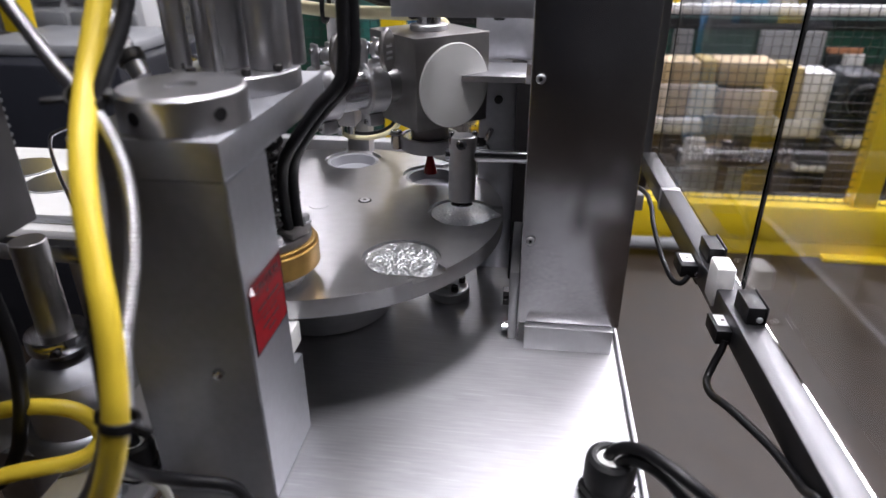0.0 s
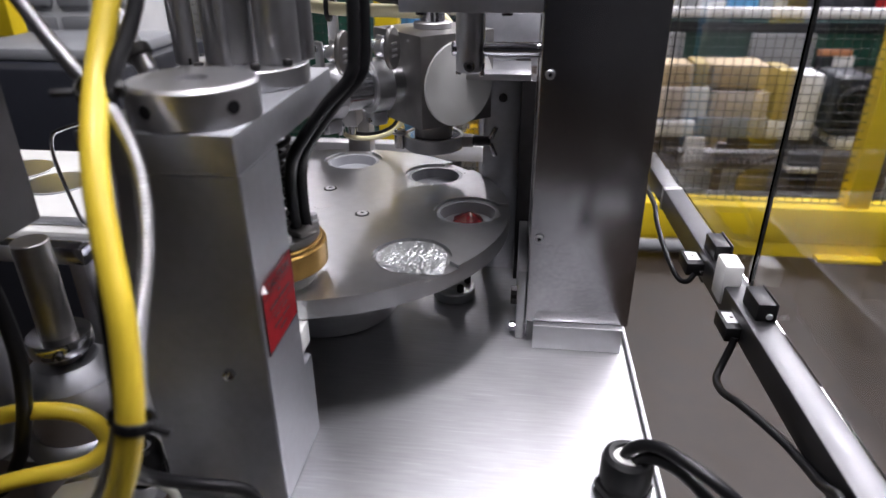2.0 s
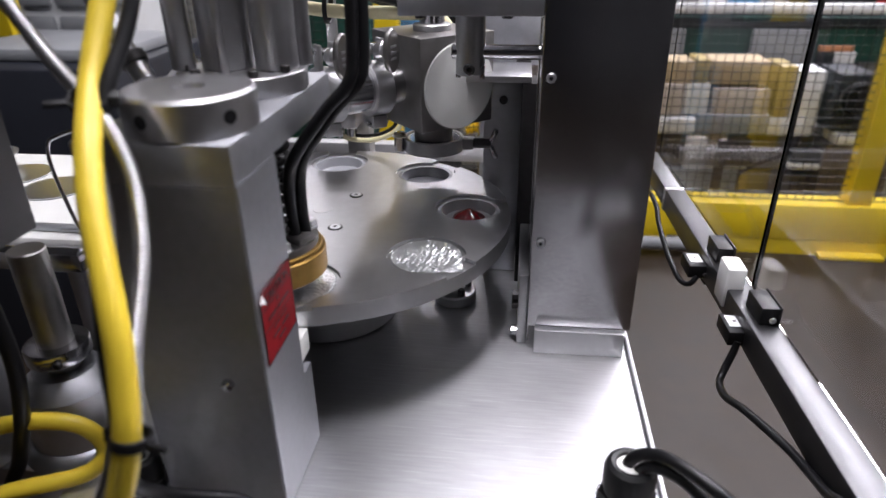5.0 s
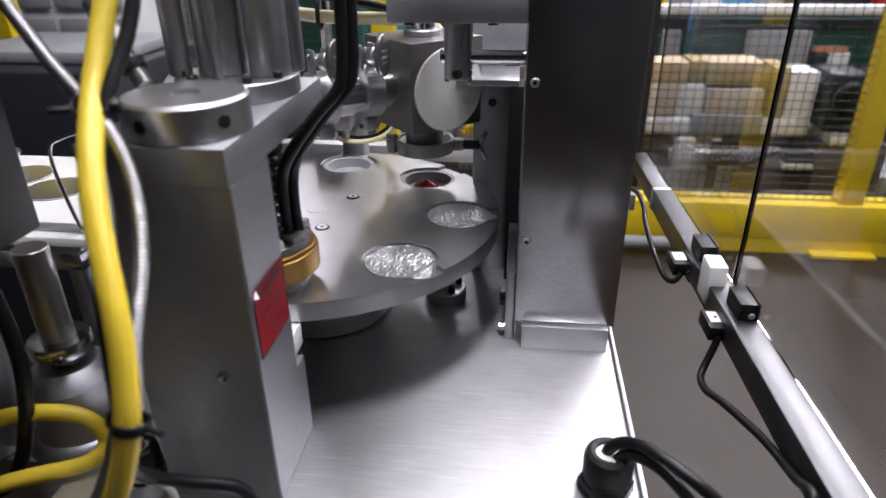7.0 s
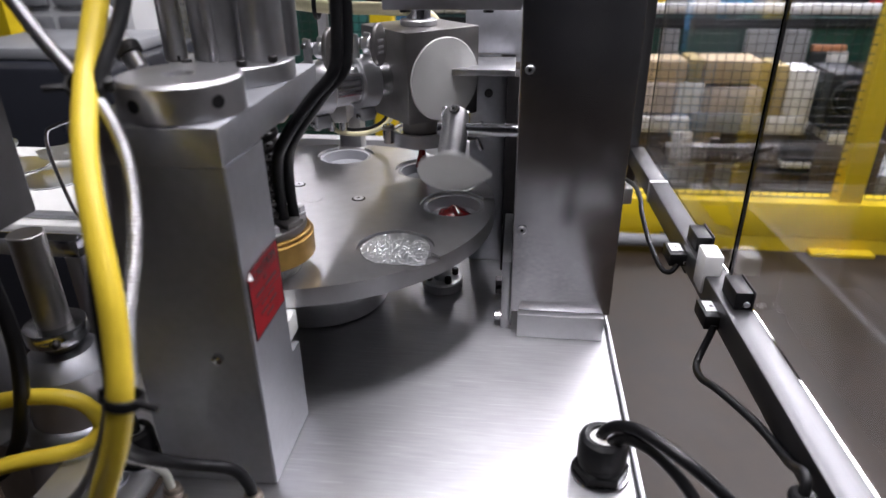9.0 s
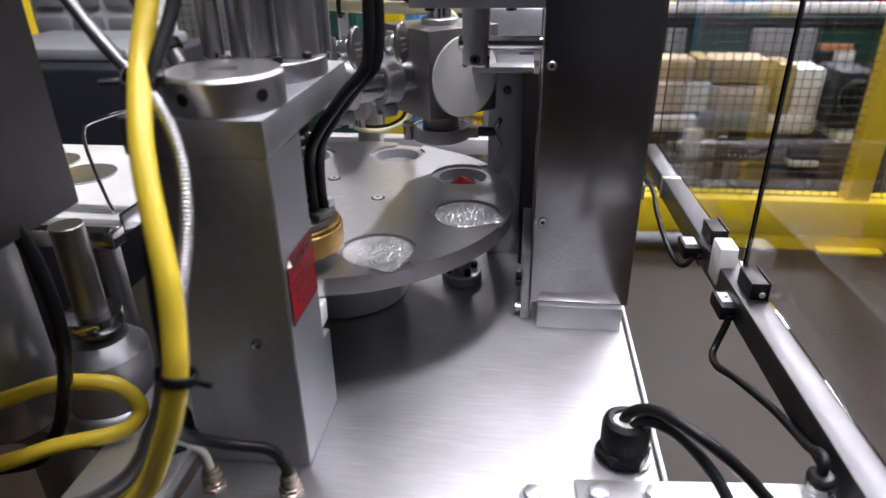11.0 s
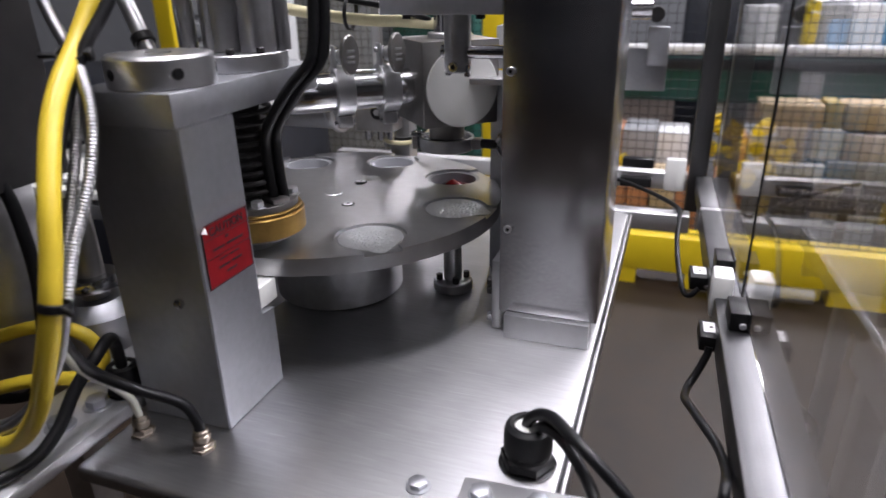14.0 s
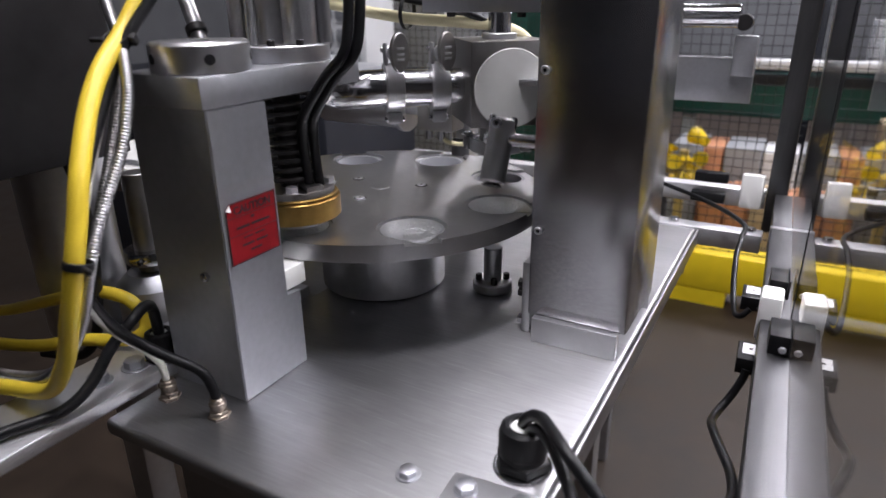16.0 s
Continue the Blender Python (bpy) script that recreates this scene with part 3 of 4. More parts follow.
for fx in (-0.022, 0.004, 0.026):
    part("fitting", R(0.0075, 1.066, 1.085, seg=16, m=pose(fx, -0.004, 0)), "polished", reg)
part("upright", B(-0.008, 0.008, 0.004, 0.016, 1.150, 1.45, bevel=0.001), "steel", reg)
cable("clear_hose", [(-0.300, 1.112, 1.068), (-0.285, 1.105, 1.064), (-0.245, 1.09, 1.068), (-0.205, 1.08, 1.085), (-0.185, 1.075, 1.115), (-0.182, 1.08, 1.16)], 0.004, "cream", "thin pale air hose looping from the regulator", "hose")
cable("black_hose", [(-0.283, 1.111, 1.070), (-0.255, 1.10, 1.072), (-0.222, 1.09, 1.082), (-0.200, 1.09, 1.105), (-0.195, 1.10, 1.17)], 0.003, "rubber", "thin black air hose looping from the regulator", "hose")

# ---- turntable ----
TX, TY, TZ, TR, PR = -0.258, 0.834, 1.050, 0.250, 0.195
NPOCKET, OFFSET = 8, 0.8
table = thing("turntable", (TX, TY, 0), "round satin steel turntable with eight cup pockets", "turntable")
bm = bmesh.new()
top_z, bot_z = TZ, TZ - 0.022
rp = 0.0455
# plate in eight sectors, each with one pocket that opens to the rim in a shallow tab slot
SLOT = 0.0235
half = math.asin(SLOT / TR)
for k in range(NPOCKET):
    ac = radians(45 * k + OFFSET)
    def turn(p):
        return (p[0] * math.cos(ac) - p[1] * math.sin(ac), p[0] * math.sin(ac) + p[1] * math.cos(ac))
    arc = lambda a, b, r, n: [(r * math.cos(a + (b - a) * i / n), r * math.sin(a + (b - a) * i / n)) for i in range(n + 1)]
    hb = math.asin(SLOT / rp)
    rim_a, rim_b = arc(radians(-22.5), -half, TR, 12), arc(half, radians(22.5), TR, 12)
    bite = [(PR + x, y) for x, y in arc(-hb, -2 * math.pi + hb, rp, 40)]
    inner = arc(radians(22.5), radians(-22.5), 0.012, 6)
    loop = [turn(p) for p in rim_a + bite + rim_b + inner]
    for z in (top_z, bot_z):
        vo = [bm.verts.new((x, y, z)) for x, y in loop]
        bmesh.ops.triangle_fill(bm, use_beauty=True, edges=[bm.edges.new((vo[i], vo[(i + 1) % len(vo)])) for i in range(len(vo))])
    wall = [turn(p) for p in rim_a + bite + rim_b]
    for (x0, y0), (x1, y1) in zip(wall, wall[1:]):
        bm.faces.new([bm.verts.new(p) for p in ((x0, y0, bot_z), (x1, y1, bot_z), (x1, y1, top_z), (x0, y0, top_z))])
    floor_out = [turn(p) for p in arc(-half, half, TR, 6) + [(PR + 0.040, SLOT), (PR + 0.040, -SLOT)]]
    for z in (top_z - 0.004, bot_z):
        bm.faces.new([bm.verts.new((x, y, z)) for x, y in floor_out])
    for (x0, y0), (x1, y1) in zip(floor_out[:7], floor_out[1:7]):
        bm.faces.new([bm.verts.new(p) for p in ((x0, y0, bot_z), (x1, y1, bot_z), (x1, y1, top_z - 0.004), (x0, y0, top_z - 0.004))])
bmesh.ops.remove_doubles(bm, verts=list(bm.verts), dist=0.00005)
part("plate", bm, "table", table)
part("hub_cap", R(0.0135, TZ - 0.021, TZ + 0.0006, seg=32), "table", table)
part("hub", R(0.097, 0.9015, TZ - 0.0225, seg=96, bevel=0.002), "steel", table, "large turned hub below the plate")
for k in range(NPOCKET):
    ac = 45 * k + OFFSET
    m = pose(0, 0, 0, 0, 0, ac)
    p = part("pocket_ring", L([(0.0375, -0.012), (0.0452, -0.012), (0.0452, -0.0035), (0.0415, -0.0035), (0.0415, -0.0055), (0.0375, -0.0055)], 48, m @ pose(PR, 0, TZ), close=True), "table", table)
for a in (23, 141, 260):
    m = pose(0, 0, 0, 0, 0, a) @ pose(0.063, 0, TZ)
    w = part("table_screw", R(0.0095, -0.004, 0.0006, seg=28, bevel=0.0003, m=m), "dark", table)
    part("screw_head", R(0.0070, 0.0007, 0.0018, seg=24, bevel=0.0004, m=m), "bright", w)
    # The socket is not cut: a black hexagon carries its shade.
    part("socket_shade", HX(0.0032, 0.0018, 0.0020, m=m), "black", w)
stand = thing("eject_post", (-0.084, 0.872, DZ), "short steel post with screws beneath the turntable", "post")
part("base", R(0.030, 0, 0.016, seg=40, bevel=0.002), "steel", stand)
part("post", R(0.014, 0.016, 0.070, seg=32), "steel", stand)
for a in (0, 90, 180, 270):
    part("screw", R(0.005, 0.016, 0.026, seg=16, m=pose(0.021 * math.cos(radians(a + 30)), 0.021 * math.sin(radians(a + 30)), 0)), "dark", stand)

# ---- the pick-and-place arm ----
SX, SY = -0.063, 0.8425
arm = thing("pick_arm", (SX, SY, 1.114), "polished steel pick arm on a sliding cross shaft", "robot arm")
part("cross_shaft", R(0.0085, -0.022, 0.100, seg=32, m=pose(0, 0, 0, 0, 90, 0)), "polished", arm)
part("arm_tube", R(0.0175, -0.0605, 0.026, seg=48, bevel=0.002), "steel", arm)
part("suction_cup", L([(0, -0.0605), (0.010, -0.0605), (0.0125, -0.063), (0.0145, -0.0655), (0, -0.0650)], 32), "rubber", arm, "black rubber suction cup")
for s in (-1, 1):
    part("clevis", B(-0.0175, -0.011, s * 0.004 - 0.006, s * 0.004 + 0.006, 0.014, 0.031, bevel=0.002, m=pose(0.0285 if s > 0 else 0, 0, 0)), "polished", arm)
for s in (-1, 1):
    k = part("clamp_screw", R(0.0068, 0, 0.005, seg=24, m=pose(0, 0.0165 * s, 0.017, -90 * s)), "polished", arm)
    # Shade of the hex socket, as a thin black plate on the head.
    part("socket_shade", HX(0.0034, 0.005, 0.0054, m=pose(0, 0.0165 * s, 0.017, -90 * s)), "black", k)
part("carriage", B(0.082, 0.100, -0.022, 0.022, -0.022, 0.022, bevel=0.002), "dark", arm)

magazine = thing("lid_magazine", (SX, SY, 0), "open steel rod magazine holding the foil lids", "magazine")
for a in (30, 90, 150, 210, 330):
    part("guide_rod", R(0.004, 1.335, 1.52, seg=12, m=pose(0.0475 * math.cos(radians(a)), 0.0475 * math.sin(radians(a)), 0)), "steel", magazine)
bm = bmesh.new()
tube_wall(bm, 0.046, 0.060, 1.50, 1.512, 48)
part("top_ring", bm, "steel", magazine)
part("hanger", B(0.058, 0.12, -0.010, 0.010, 1.50, 1.512), "steel", magazine)

# ---- cables and hoses before the tower ----
cable("yellow_cable", [(-0.290, 0.58, 1.47), (-0.289, 0.52, 1.37), (-0.285, 0.467, 1.302), (-0.269, 0.423, 1.268), (-0.257, 0.396, 1.240), (-0.244, 0.374, 1.210), (-0.233, 0.356, 1.180), (-0.229, 0.345, 1.150),
                      (-0.228, 0.335, 1.120), (-0.234, 0.330, 1.090), (-0.248, 0.328, 1.055), (-0.276, 0.330, 1.005), (-0.33, 0.335, 0.955), (-0.42, 0.335, 0.932), (-0.55, 0.33, 0.905), (-0.78, 0.32, 0.885)], 0.0084, "yellow_cable", "thick yellow power cable hanging before the tower", group="yellow cables", seg=16)
cable("yellow_cable", [(-0.80, 0.45, 0.885), (-0.66, 0.46, 0.912), (-0.525, 0.465, 0.958), (-0.456, 0.475, 0.980), (-0.400, 0.485, 0.976), (-0.381, 0.488, 0.945), (-0.393, 0.470, 0.930), (-0.45, 0.445, 0.927), (-0.55, 0.42, 0.905), (-0.80, 0.38, 0.885)], 0.0080, "yellow_cable", "looped yellow cable beside the deck", group="yellow cables", seg=16)
cable("black_cable", [(-0.209, 0.438, 0.915), (-0.211, 0.437, 0.935), (-0.222, 0.432, 0.957), (-0.255, 0.412, 0.980), (-0.272, 0.385, 1.015), (-0.252, 0.352, 1.07), (-0.236, 0.340, 1.115), (-0.252, 0.372, 1.175), (-0.272, 0.430, 1.255), (-0.272, 0.460, 1.295), (-0.266, 0.50, 1.345), (-0.262, 0.56, 1.46)], 0.0055, "rubber", "black sensor cable tied to the yellow cable", group="black cables")
cable("clear_hose", [(-0.286, 0.437, 0.920), (-0.288, 0.434, 0.945), (-0.292, 0.420, 0.970), (-0.282, 0.390, 1.005), (-0.258, 0.355, 1.055), (-0.239, 0.343, 1.110), (-0.255, 0.377, 1.170), (-0.278, 0.425, 1.24)], 0.0042, "clear_hose", "thin clear hose rising from the deck fitting", "hose")
sc = thing("steel_conduit", (0, 0, 0), "silver braided steel conduit beside the yellow cable", "conduit")
SCP = [(-0.46, 0.58, 1.46), (-0.385, 0.515, 1.375), (-0.329, 0.480, 1.320), (-0.289, 0.458, 1.289), (-0.262, 0.440, 1.268), (-0.246, 0.425, 1.238), (-0.240, 0.405, 1.195), (-0.240, 0.375, 1.145), (-0.236, 0.350, 1.10), (-0.262, 0.345, 1.04), (-0.31, 0.342, 0.985), (-0.40, 0.348, 0.935), (-0.55, 0.35, 0.905), (-0.78, 0.34, 0.890)]
part("hose", S(SCP, 0.0052, seg=12, ridge=0.0004, pitch=0.0032), "conduit", sc)
part("ferrule", R(0.0072, -0.016, 0.014, seg=20, m=ALONG(SCP[-1], SCP[-2])), "steel", sc, "plain steel ferrule")
part("ferrule", R(0.0072, -0.014, 0.014, seg=20, m=ALONG(SCP[0], SCP[1])), "steel", sc, "plain steel ferrule")
sd = thing("steel_conduit", (0, 0, 0), "dark braided steel conduit bundled behind the yellow cable", "conduit")
part("hose", S([(-0.30, 0.55, 1.42), (-0.290, 0.490, 1.325), (-0.286, 0.455, 1.275), (-0.272, 0.428, 1.22), (-0.262, 0.395, 1.16), (-0.258, 0.370, 1.11), (-0.272, 0.358, 1.05), (-0.312, 0.353, 0.99), (-0.40, 0.360, 0.938), (-0.55, 0.363, 0.906), (-0.78, 0.36, 0.890)], 0.0046, seg=10, ridge=0.0004, pitch=0.0032), "dull", sd)
cond = thing("conduit_fitting", (0, 0, 0), "steel conduit with straight end fitting behind the collar", "conduit")
part("conduit", S([(-0.47, 0.66, 1.48), (-0.41, 0.62, 1.40), (-0.362, 0.600, 1.342)], 0.006, seg=12, ridge=0.0006, pitch=0.005), "conduit", cond)
part("sleeve", R(0.0085, 0, 0.085, seg=24, m=ALONG((-0.362, 0.600, 1.342), (-0.315, 0.580, 1.27))), "steel", cond)
part("lock_nut", R(0.012, 0.06, 0.07, seg=24, m=ALONG((-0.362, 0.600, 1.342), (-0.315, 0.580, 1.27))), "dark", cond)
cable("black_cable", [(-0.40, 0.16, 0.926), (-0.365, 0.24, 0.926), (-0.345, 0.295, 0.926), (-0.326, 0.340, 0.928), (-0.322, 0.372, 0.942), (-0.325, 0.405, 0.970), (-0.322, 0.435, 0.992), (-0.328, 0.456, 0.997), (-0.336, 0.470, 0.985), (-0.338, 0.474, 0.950)], 0.0065, "rubber", "thick black cable looping down to the side frame", group="black cables")
cable("black_cable", [(-0.445, 0.46, 1.20), (-0.434, 0.47, 1.142), (-0.427, 0.47, 1.103), (-0.426, 0.47, 1.054), (-0.434, 0.47, 1.008), (-0.454, 0.475, 0.957), (-0.478, 0.48, 0.912), (-0.505, 0.47, 0.8775), (-0.56, 0.45, 0.8765)], 0.0070, "rubber", "thick black cable hanging beside the piston", group="black cables")


def black_gland(name, m, label):
    """A black plastic gland with a bright washer and a pale sealing insert."""
    g = thing(name, m, label, "cable gland", "black cable glands")
    bm = bmesh.new()
    tube_wall(bm, 0.018, 0.0285, 0, 0.0035, 40)
    part("steel_washer", bm, "polished", g, "bright steel washer")
    part("base_nut", L([(0, 0.0035), (0.0255, 0.0035), (0.0270, 0.005), (0.0270, 0.013), (0.0255, 0.0145), (0.0225, 0.016)], 6), "black", g)
    part("body", R(0.0225, 0.0145, 0.020, seg=36, bevel=0.0005), "black", g)
    part("dome_nut", L([(0.0225, 0.0200), (0.0240, 0.0215), (0.0240, 0.040), (0.0222, 0.0462), (0.0180, 0.0490), (0.0140, 0.0485), (0.0135, 0.046), (0.0135, 0.036), (0, 0.036)], 18), "black", g)
    part("seal_insert", R(0.0133, 0.036, 0.0455, seg=32), "white", g, "white sealing insert")
    return g


black_gland("cable_gland", pose(-0.338, 0.474, 0.918) @ Matrix.Scale(0.75, 4), "small black plastic cable gland on the side frame bar")
for px, py in ((-0.209, 0.438), (-0.286, 0.437)):
    f = thing("deck_fitting", (px, py, DZ), "nickel-plated screw fitting in the deck", "fitting", "deck fittings")
    part("flange", HX(0.0125, 0, 0.004), "nickel", f)
    part("nut", HX(0.0105, 0.004, 0.009, m=pose(0, 0, 0, 0, 0, 20)), "nickel", f)
    part("barrel", R(0.0078, 0.009, 0.024, seg=24), "nickel", f)
    part("collar", R(0.0092, 0.013, 0.019, seg=28), "nickel", f)
for c0, c1, r in (((-0.281, 0.451, 1.287), (-0.279, 0.447, 1.294), 0.0125), ((-0.2275, 0.336, 1.111), (-0.227, 0.338, 1.119), 0.0125)):
    t_ = thing("cable_tie", ALONG(c0, c1), "black plastic cable tie round the cables", "cable tie", "cable ties")
    bm = bmesh.new()
    tube_wall(bm, r - 0.002, r, -0.003, 0.005, 32)
    part("band", bm, "black", t_)
    part("lock", B(r - 0.001, r + 0.006, -0.004, 0.004, -0.004, 0.006, bevel=0.001), "black", t_)
    part("tail", B(-r - 0.014, -r + 0.001, -0.002, 0.002, -0.001, 0.003, bevel=0.0008), "black", t_)

# cable gland at the deck's corner
black_gland("cable_gland", pose(0.112, 0.518, DZ), "large black plastic cable gland screwed into the deck")
cable("black_cable", [(0.108, 0.522, 0.935), (0.112, 0.519, 0.952), (0.122, 0.513, 0.965), (0.136, 0.500, 0.974), (0.152, 0.482, 0.977), (0.174, 0.462, 0.973), (0.199, 0.452, 0.956), (0.214, 0.445, 0.943), (0.228, 0.431, 0.932), (0.246, 0.40, 0.916), (0.262, 0.34, 0.9125)], 0.0058, "rubber", "black cable bending out of the gland over the deck edge", group="black cables")
cable("black_cable", [(0.116, 0.516, 0.935), (0.122, 0.511, 0.950), (0.132, 0.502, 0.960), (0.148, 0.487, 0.963), (0.162, 0.470, 0.960), (0.177, 0.455, 0.948), (0.186, 0.440, 0.938), (0.191, 0.424, 0.928), (0.194, 0.395, 0.914), (0.195, 0.33, 0.9125)], 0.0056, "rubber", "black cable bending out of the gland over the deck edge", group="black cables")

# ---- eject piston, chute and dark cabinet beside the tower ----
piston = thing("lift_piston", (-0.478, 0.578, 0.870), "steel lift piston with split collar beside the tower", "piston")
cone = part("body", L([(0, 0), (0.050, 0), (0.050, 0.080)], 64), "bright", piston)
part("shoulder", L([(0.0498, 0.0801), (0.0495, 0.0806), (0.032, 0.0975), (0.0, 0.098)], 64), "alu", cone, "pale machined sloping shoulder")
part("base_plate", L([(0, -0.0005), (0.062, -0.0005), (0.061, 0.004), (0.057, 0.012), (0.0505, 0.016), (0.0505, 0.0162)], 64), "alu", piston, "stained steel base flange")
part("rod", R(0.0175, 0.098, 0.238, seg=40), "dull", piston)
k = part("split_collar", L([(0.0176, 0.112), (0.031, 0.112), (0.032, 0.114), (0.032, 0.128), (0.031, 0.130), (0.0176, 0.130)], 48, close=True), "polished", piston)
part("collar_screw", R(0.004, 0, 0.006, seg=16, m=pose(0.02, -0.027, 0.121, 90)), "dark", k)
cabinet = thing("dark_cabinet", (0, 0, 0), "dark grey steel cabinet hanging beside the tower", "cabinet")
part("shell", B(-0.80, -0.430, 0.10, 0.548, 1.147, 1.70, bevel=0.003), "dark", cabinet)
part("column", R(0.058, 0.8705, 1.1465, seg=64, m=pose(-0.592, 0.545, 0)), "steel", cabinet, "shiny dark steel support column")
chute = thing("outfeed_chute", (0, 0, 0), "white plastic outfeed chute with steel edge", "chute")
part("tray", B(-0.80, -0.475, 0.660, 0.945, 1.062, 1.078, bevel=0.004), "disc", chute)
part("steel_lip", B(-0.80, -0.470, 0.634, 0.659, 1.050, 1.072, bevel=0.002), "polished", chute)
part("side_lip", B(-0.4745, -0.470, 0.660, 0.945, 1.058, 1.084, bevel=0.001), "polished", chute)
part("cross_bar", B(-0.80, -0.476, 0.676, 0.690, 1.0785, 1.084, bevel=0.002), "alu", chute)
part("bracket", B(-0.545, -0.525, 0.70, 0.72, 0.870, 1.0615, bevel=0.001), "steel", chute)
part("wire_guide", S([(-0.488, 0.675, 1.078), (-0.492, 0.672, 1.10), (-0.500, 0.671, 1.156), (-0.497, 0.671, 1.184), (-0.485, 0.673, 1.193), (-0.455, 0.678, 1.202), (-0.43, 0.69, 1.205)], 0.0022, seg=10), "polished", chute, "bent steel guide wire")

# ---- guard rail and glass ----
RA, RB = Vector((0.3225, 0.30, 0.9245)), Vector((0.2850, 1.46, 0.9245))
rail = thing("guard_rail", ALONG(RA, RB), "square brushed steel guard rail with sensors", "rail")
RL = (RB - RA).length
part("tube", B(-0.0175, 0.0175, -0.0205, 0.0205, 0, RL - 0.23, bevel=0.003), "rail", rail)
part("rear_tube", B(-0.0160, 0.0160, -0.0185, 0.0185, RL - 0.2295, RL, bevel=0.003), "rail", rail)
part("joint", B(-0.0185, 0.0185, -0.0215, 0.0215, RL - 0.234, RL - 0.222, bevel=0.001), "steel", rail)
post = thing("guard_post", (0.272, 1.478, 0), "upright square steel guard post at the corner", "post")
part("tube", B(-0.0185, 0.0185, -0.0175, 0.0185, 0.86, 2.1, bevel=0.003), "rail", post)
cross = thing("cross_rail", (0, 0, 0), "pale steel cross rail behind the machine", "rail")
part("tube", B(-0.60, 0.2525, 1.462, 1.498, 0.906, 0.943, bevel=0.003), "bright", cross)
lower = thing("frame_rail", (0, 0, 0), "white machine frame rail behind the deck", "rail")
part("tube", B(-0.32, 0.262, 1.315, 1.355, 0.862, 0.898, bevel=0.003), "bright", lower)
for x in (0.10, 0.24):
    part("rail_bolt", HX(0.010, 0.898, 0.906, m=pose(x, 1.335, 0)), "polished", lower)
for x in (-0.30, -0.12):
    part("leg", B(x, x + 0.036, 1.317, 1.353, 0, 0.8615, bevel=0.003), "white_paint", lower)
bridge = thing("deck_stay", (0, 0, 0), "bright steel stay from the deck to the frame rail", "stay")
part("bar", B(0.095, 0.135, 1.3005, 1.3145, 0.80, 0.895, bevel=0.002), "deck", bridge)


def safety_sensor(x, y, z, rz, group):
    s = thing("safety_sensor", (x, y, z, 0, 0, rz), "black safety sensor with white label on the rail", "sensor", group)
    part("housing", B(-0.014, 0.0125, -0.026, 0.020, -0.010, 0.010, bevel=0.0015), "black", s)
    part("bracket", B(0.0127, 0.0165, -0.022, 0.02, -0.024, 0.012, bevel=0.001), "dark", s)
    part("label", B(-0.009, 0.009, -0.012, 0.014, 0.0100, 0.0104), "paper", s, "white printed label")
    part("print", B(-0.002, 0.002, -0.001, 0.003, 0.0104, 0.0106), "ink", s)
    part("screw", R(0.0035, 0, 0.003, seg=16, m=pose(0.010, -0.024, -0.004, 90)), "polished", s)
    return s


def sensor_magnet(x, y, z, rz, group):
    s = thing("sensor_magnet", (x, y, z, 0, 0, rz), "black sensor magnet block on the guard door", "sensor", group)
    part("housing", B(-0.011, 0.011, -0.028, 0.020, -0.012, 0.012, bevel=0.0015), "black", s)
    part("bracket", B(0.0112, 0.0140, -0.030, 0.022, -0.022, 0.014, bevel=0.001), "dark", s)
    part("screw", R(0.0042, 0, 0.003, seg=16, m=pose(0.004, -0.028, -0.004, 90)), "bright", s)
    return s


safety_sensor(0.284, 0.803, 0.918, 2, "safety sensors")
safety_sensor(0.272, 0.972, 0.922, 2, "safety sensors")
sensor_magnet(0.310, 0.798, 0.957, 2, "sensor magnets")
sensor_magnet(0.300, 0.960, 0.957, 2, "sensor magnets")
stop = thing("door_stop", (0.297, 0.878, 0.945), "white plastic door stop block on the rail", "block", "white stop blocks")
part("block", B(-0.014, 0.012, -0.021, 0.021, -0.030, 0.030, bevel=0.004), "white", stop)
stop2 = thing("door_stop", (0.235, 1.462, 0.945), "white plastic door stop block on the cross rail", "block", "white stop blocks")
part("block", B(-0.03, 0.012, -0.022, 0.0, -0.035, 0.035, bevel=0.004), "white", stop2)
for dz, dy in ((0.022, 0.0), (-0.012, -0.03)):
    s = thing("cross_sensor", (0.150, 1.45 + dy, 0.945 + dz), "black safety sensor on the cross rail", "sensor", "safety sensors")
    part("housing", B(-0.035, 0.03, -0.012, 0.011, -0.010, 0.010, bevel=0.002), "black", s)
cable("black_cable", [(0.283, 0.778, 0.915), (0.281, 0.776, 0.902), (0.272, 0.768, 0.880), (0.263, 0.752, 0.868), (0.259, 0.715, 0.876), (0.264, 0.675, 0.892), (0.275, 0.635, 0.900), (0.288, 0.600, 0.902), (0.293, 0.562, 0.908), (0.290, 0.525, 0.922), (0.286, 0.498, 0.940), (0.284, 0.484, 0.942), (0.283, 0.480, 0.930)], 0.0048, "rubber", "black sensor cable hanging from the rail to the plate", group="black cables")
cable("black_cable", [(0.272, 0.946, 0.915), (0.262, 0.944, 0.903), (0.252, 0.965, 0.900), (0.243, 1.02, 0.915), (0.237, 1.08, 0.940), (0.238, 1.13, 0.955), (0.23, 1.22, 0.950), (0.15, 1.36, 0.940), (0.03, 1.44, 0.95)], 0.0042, "rubber", "black sensor cable running along the rail", group="black cables")


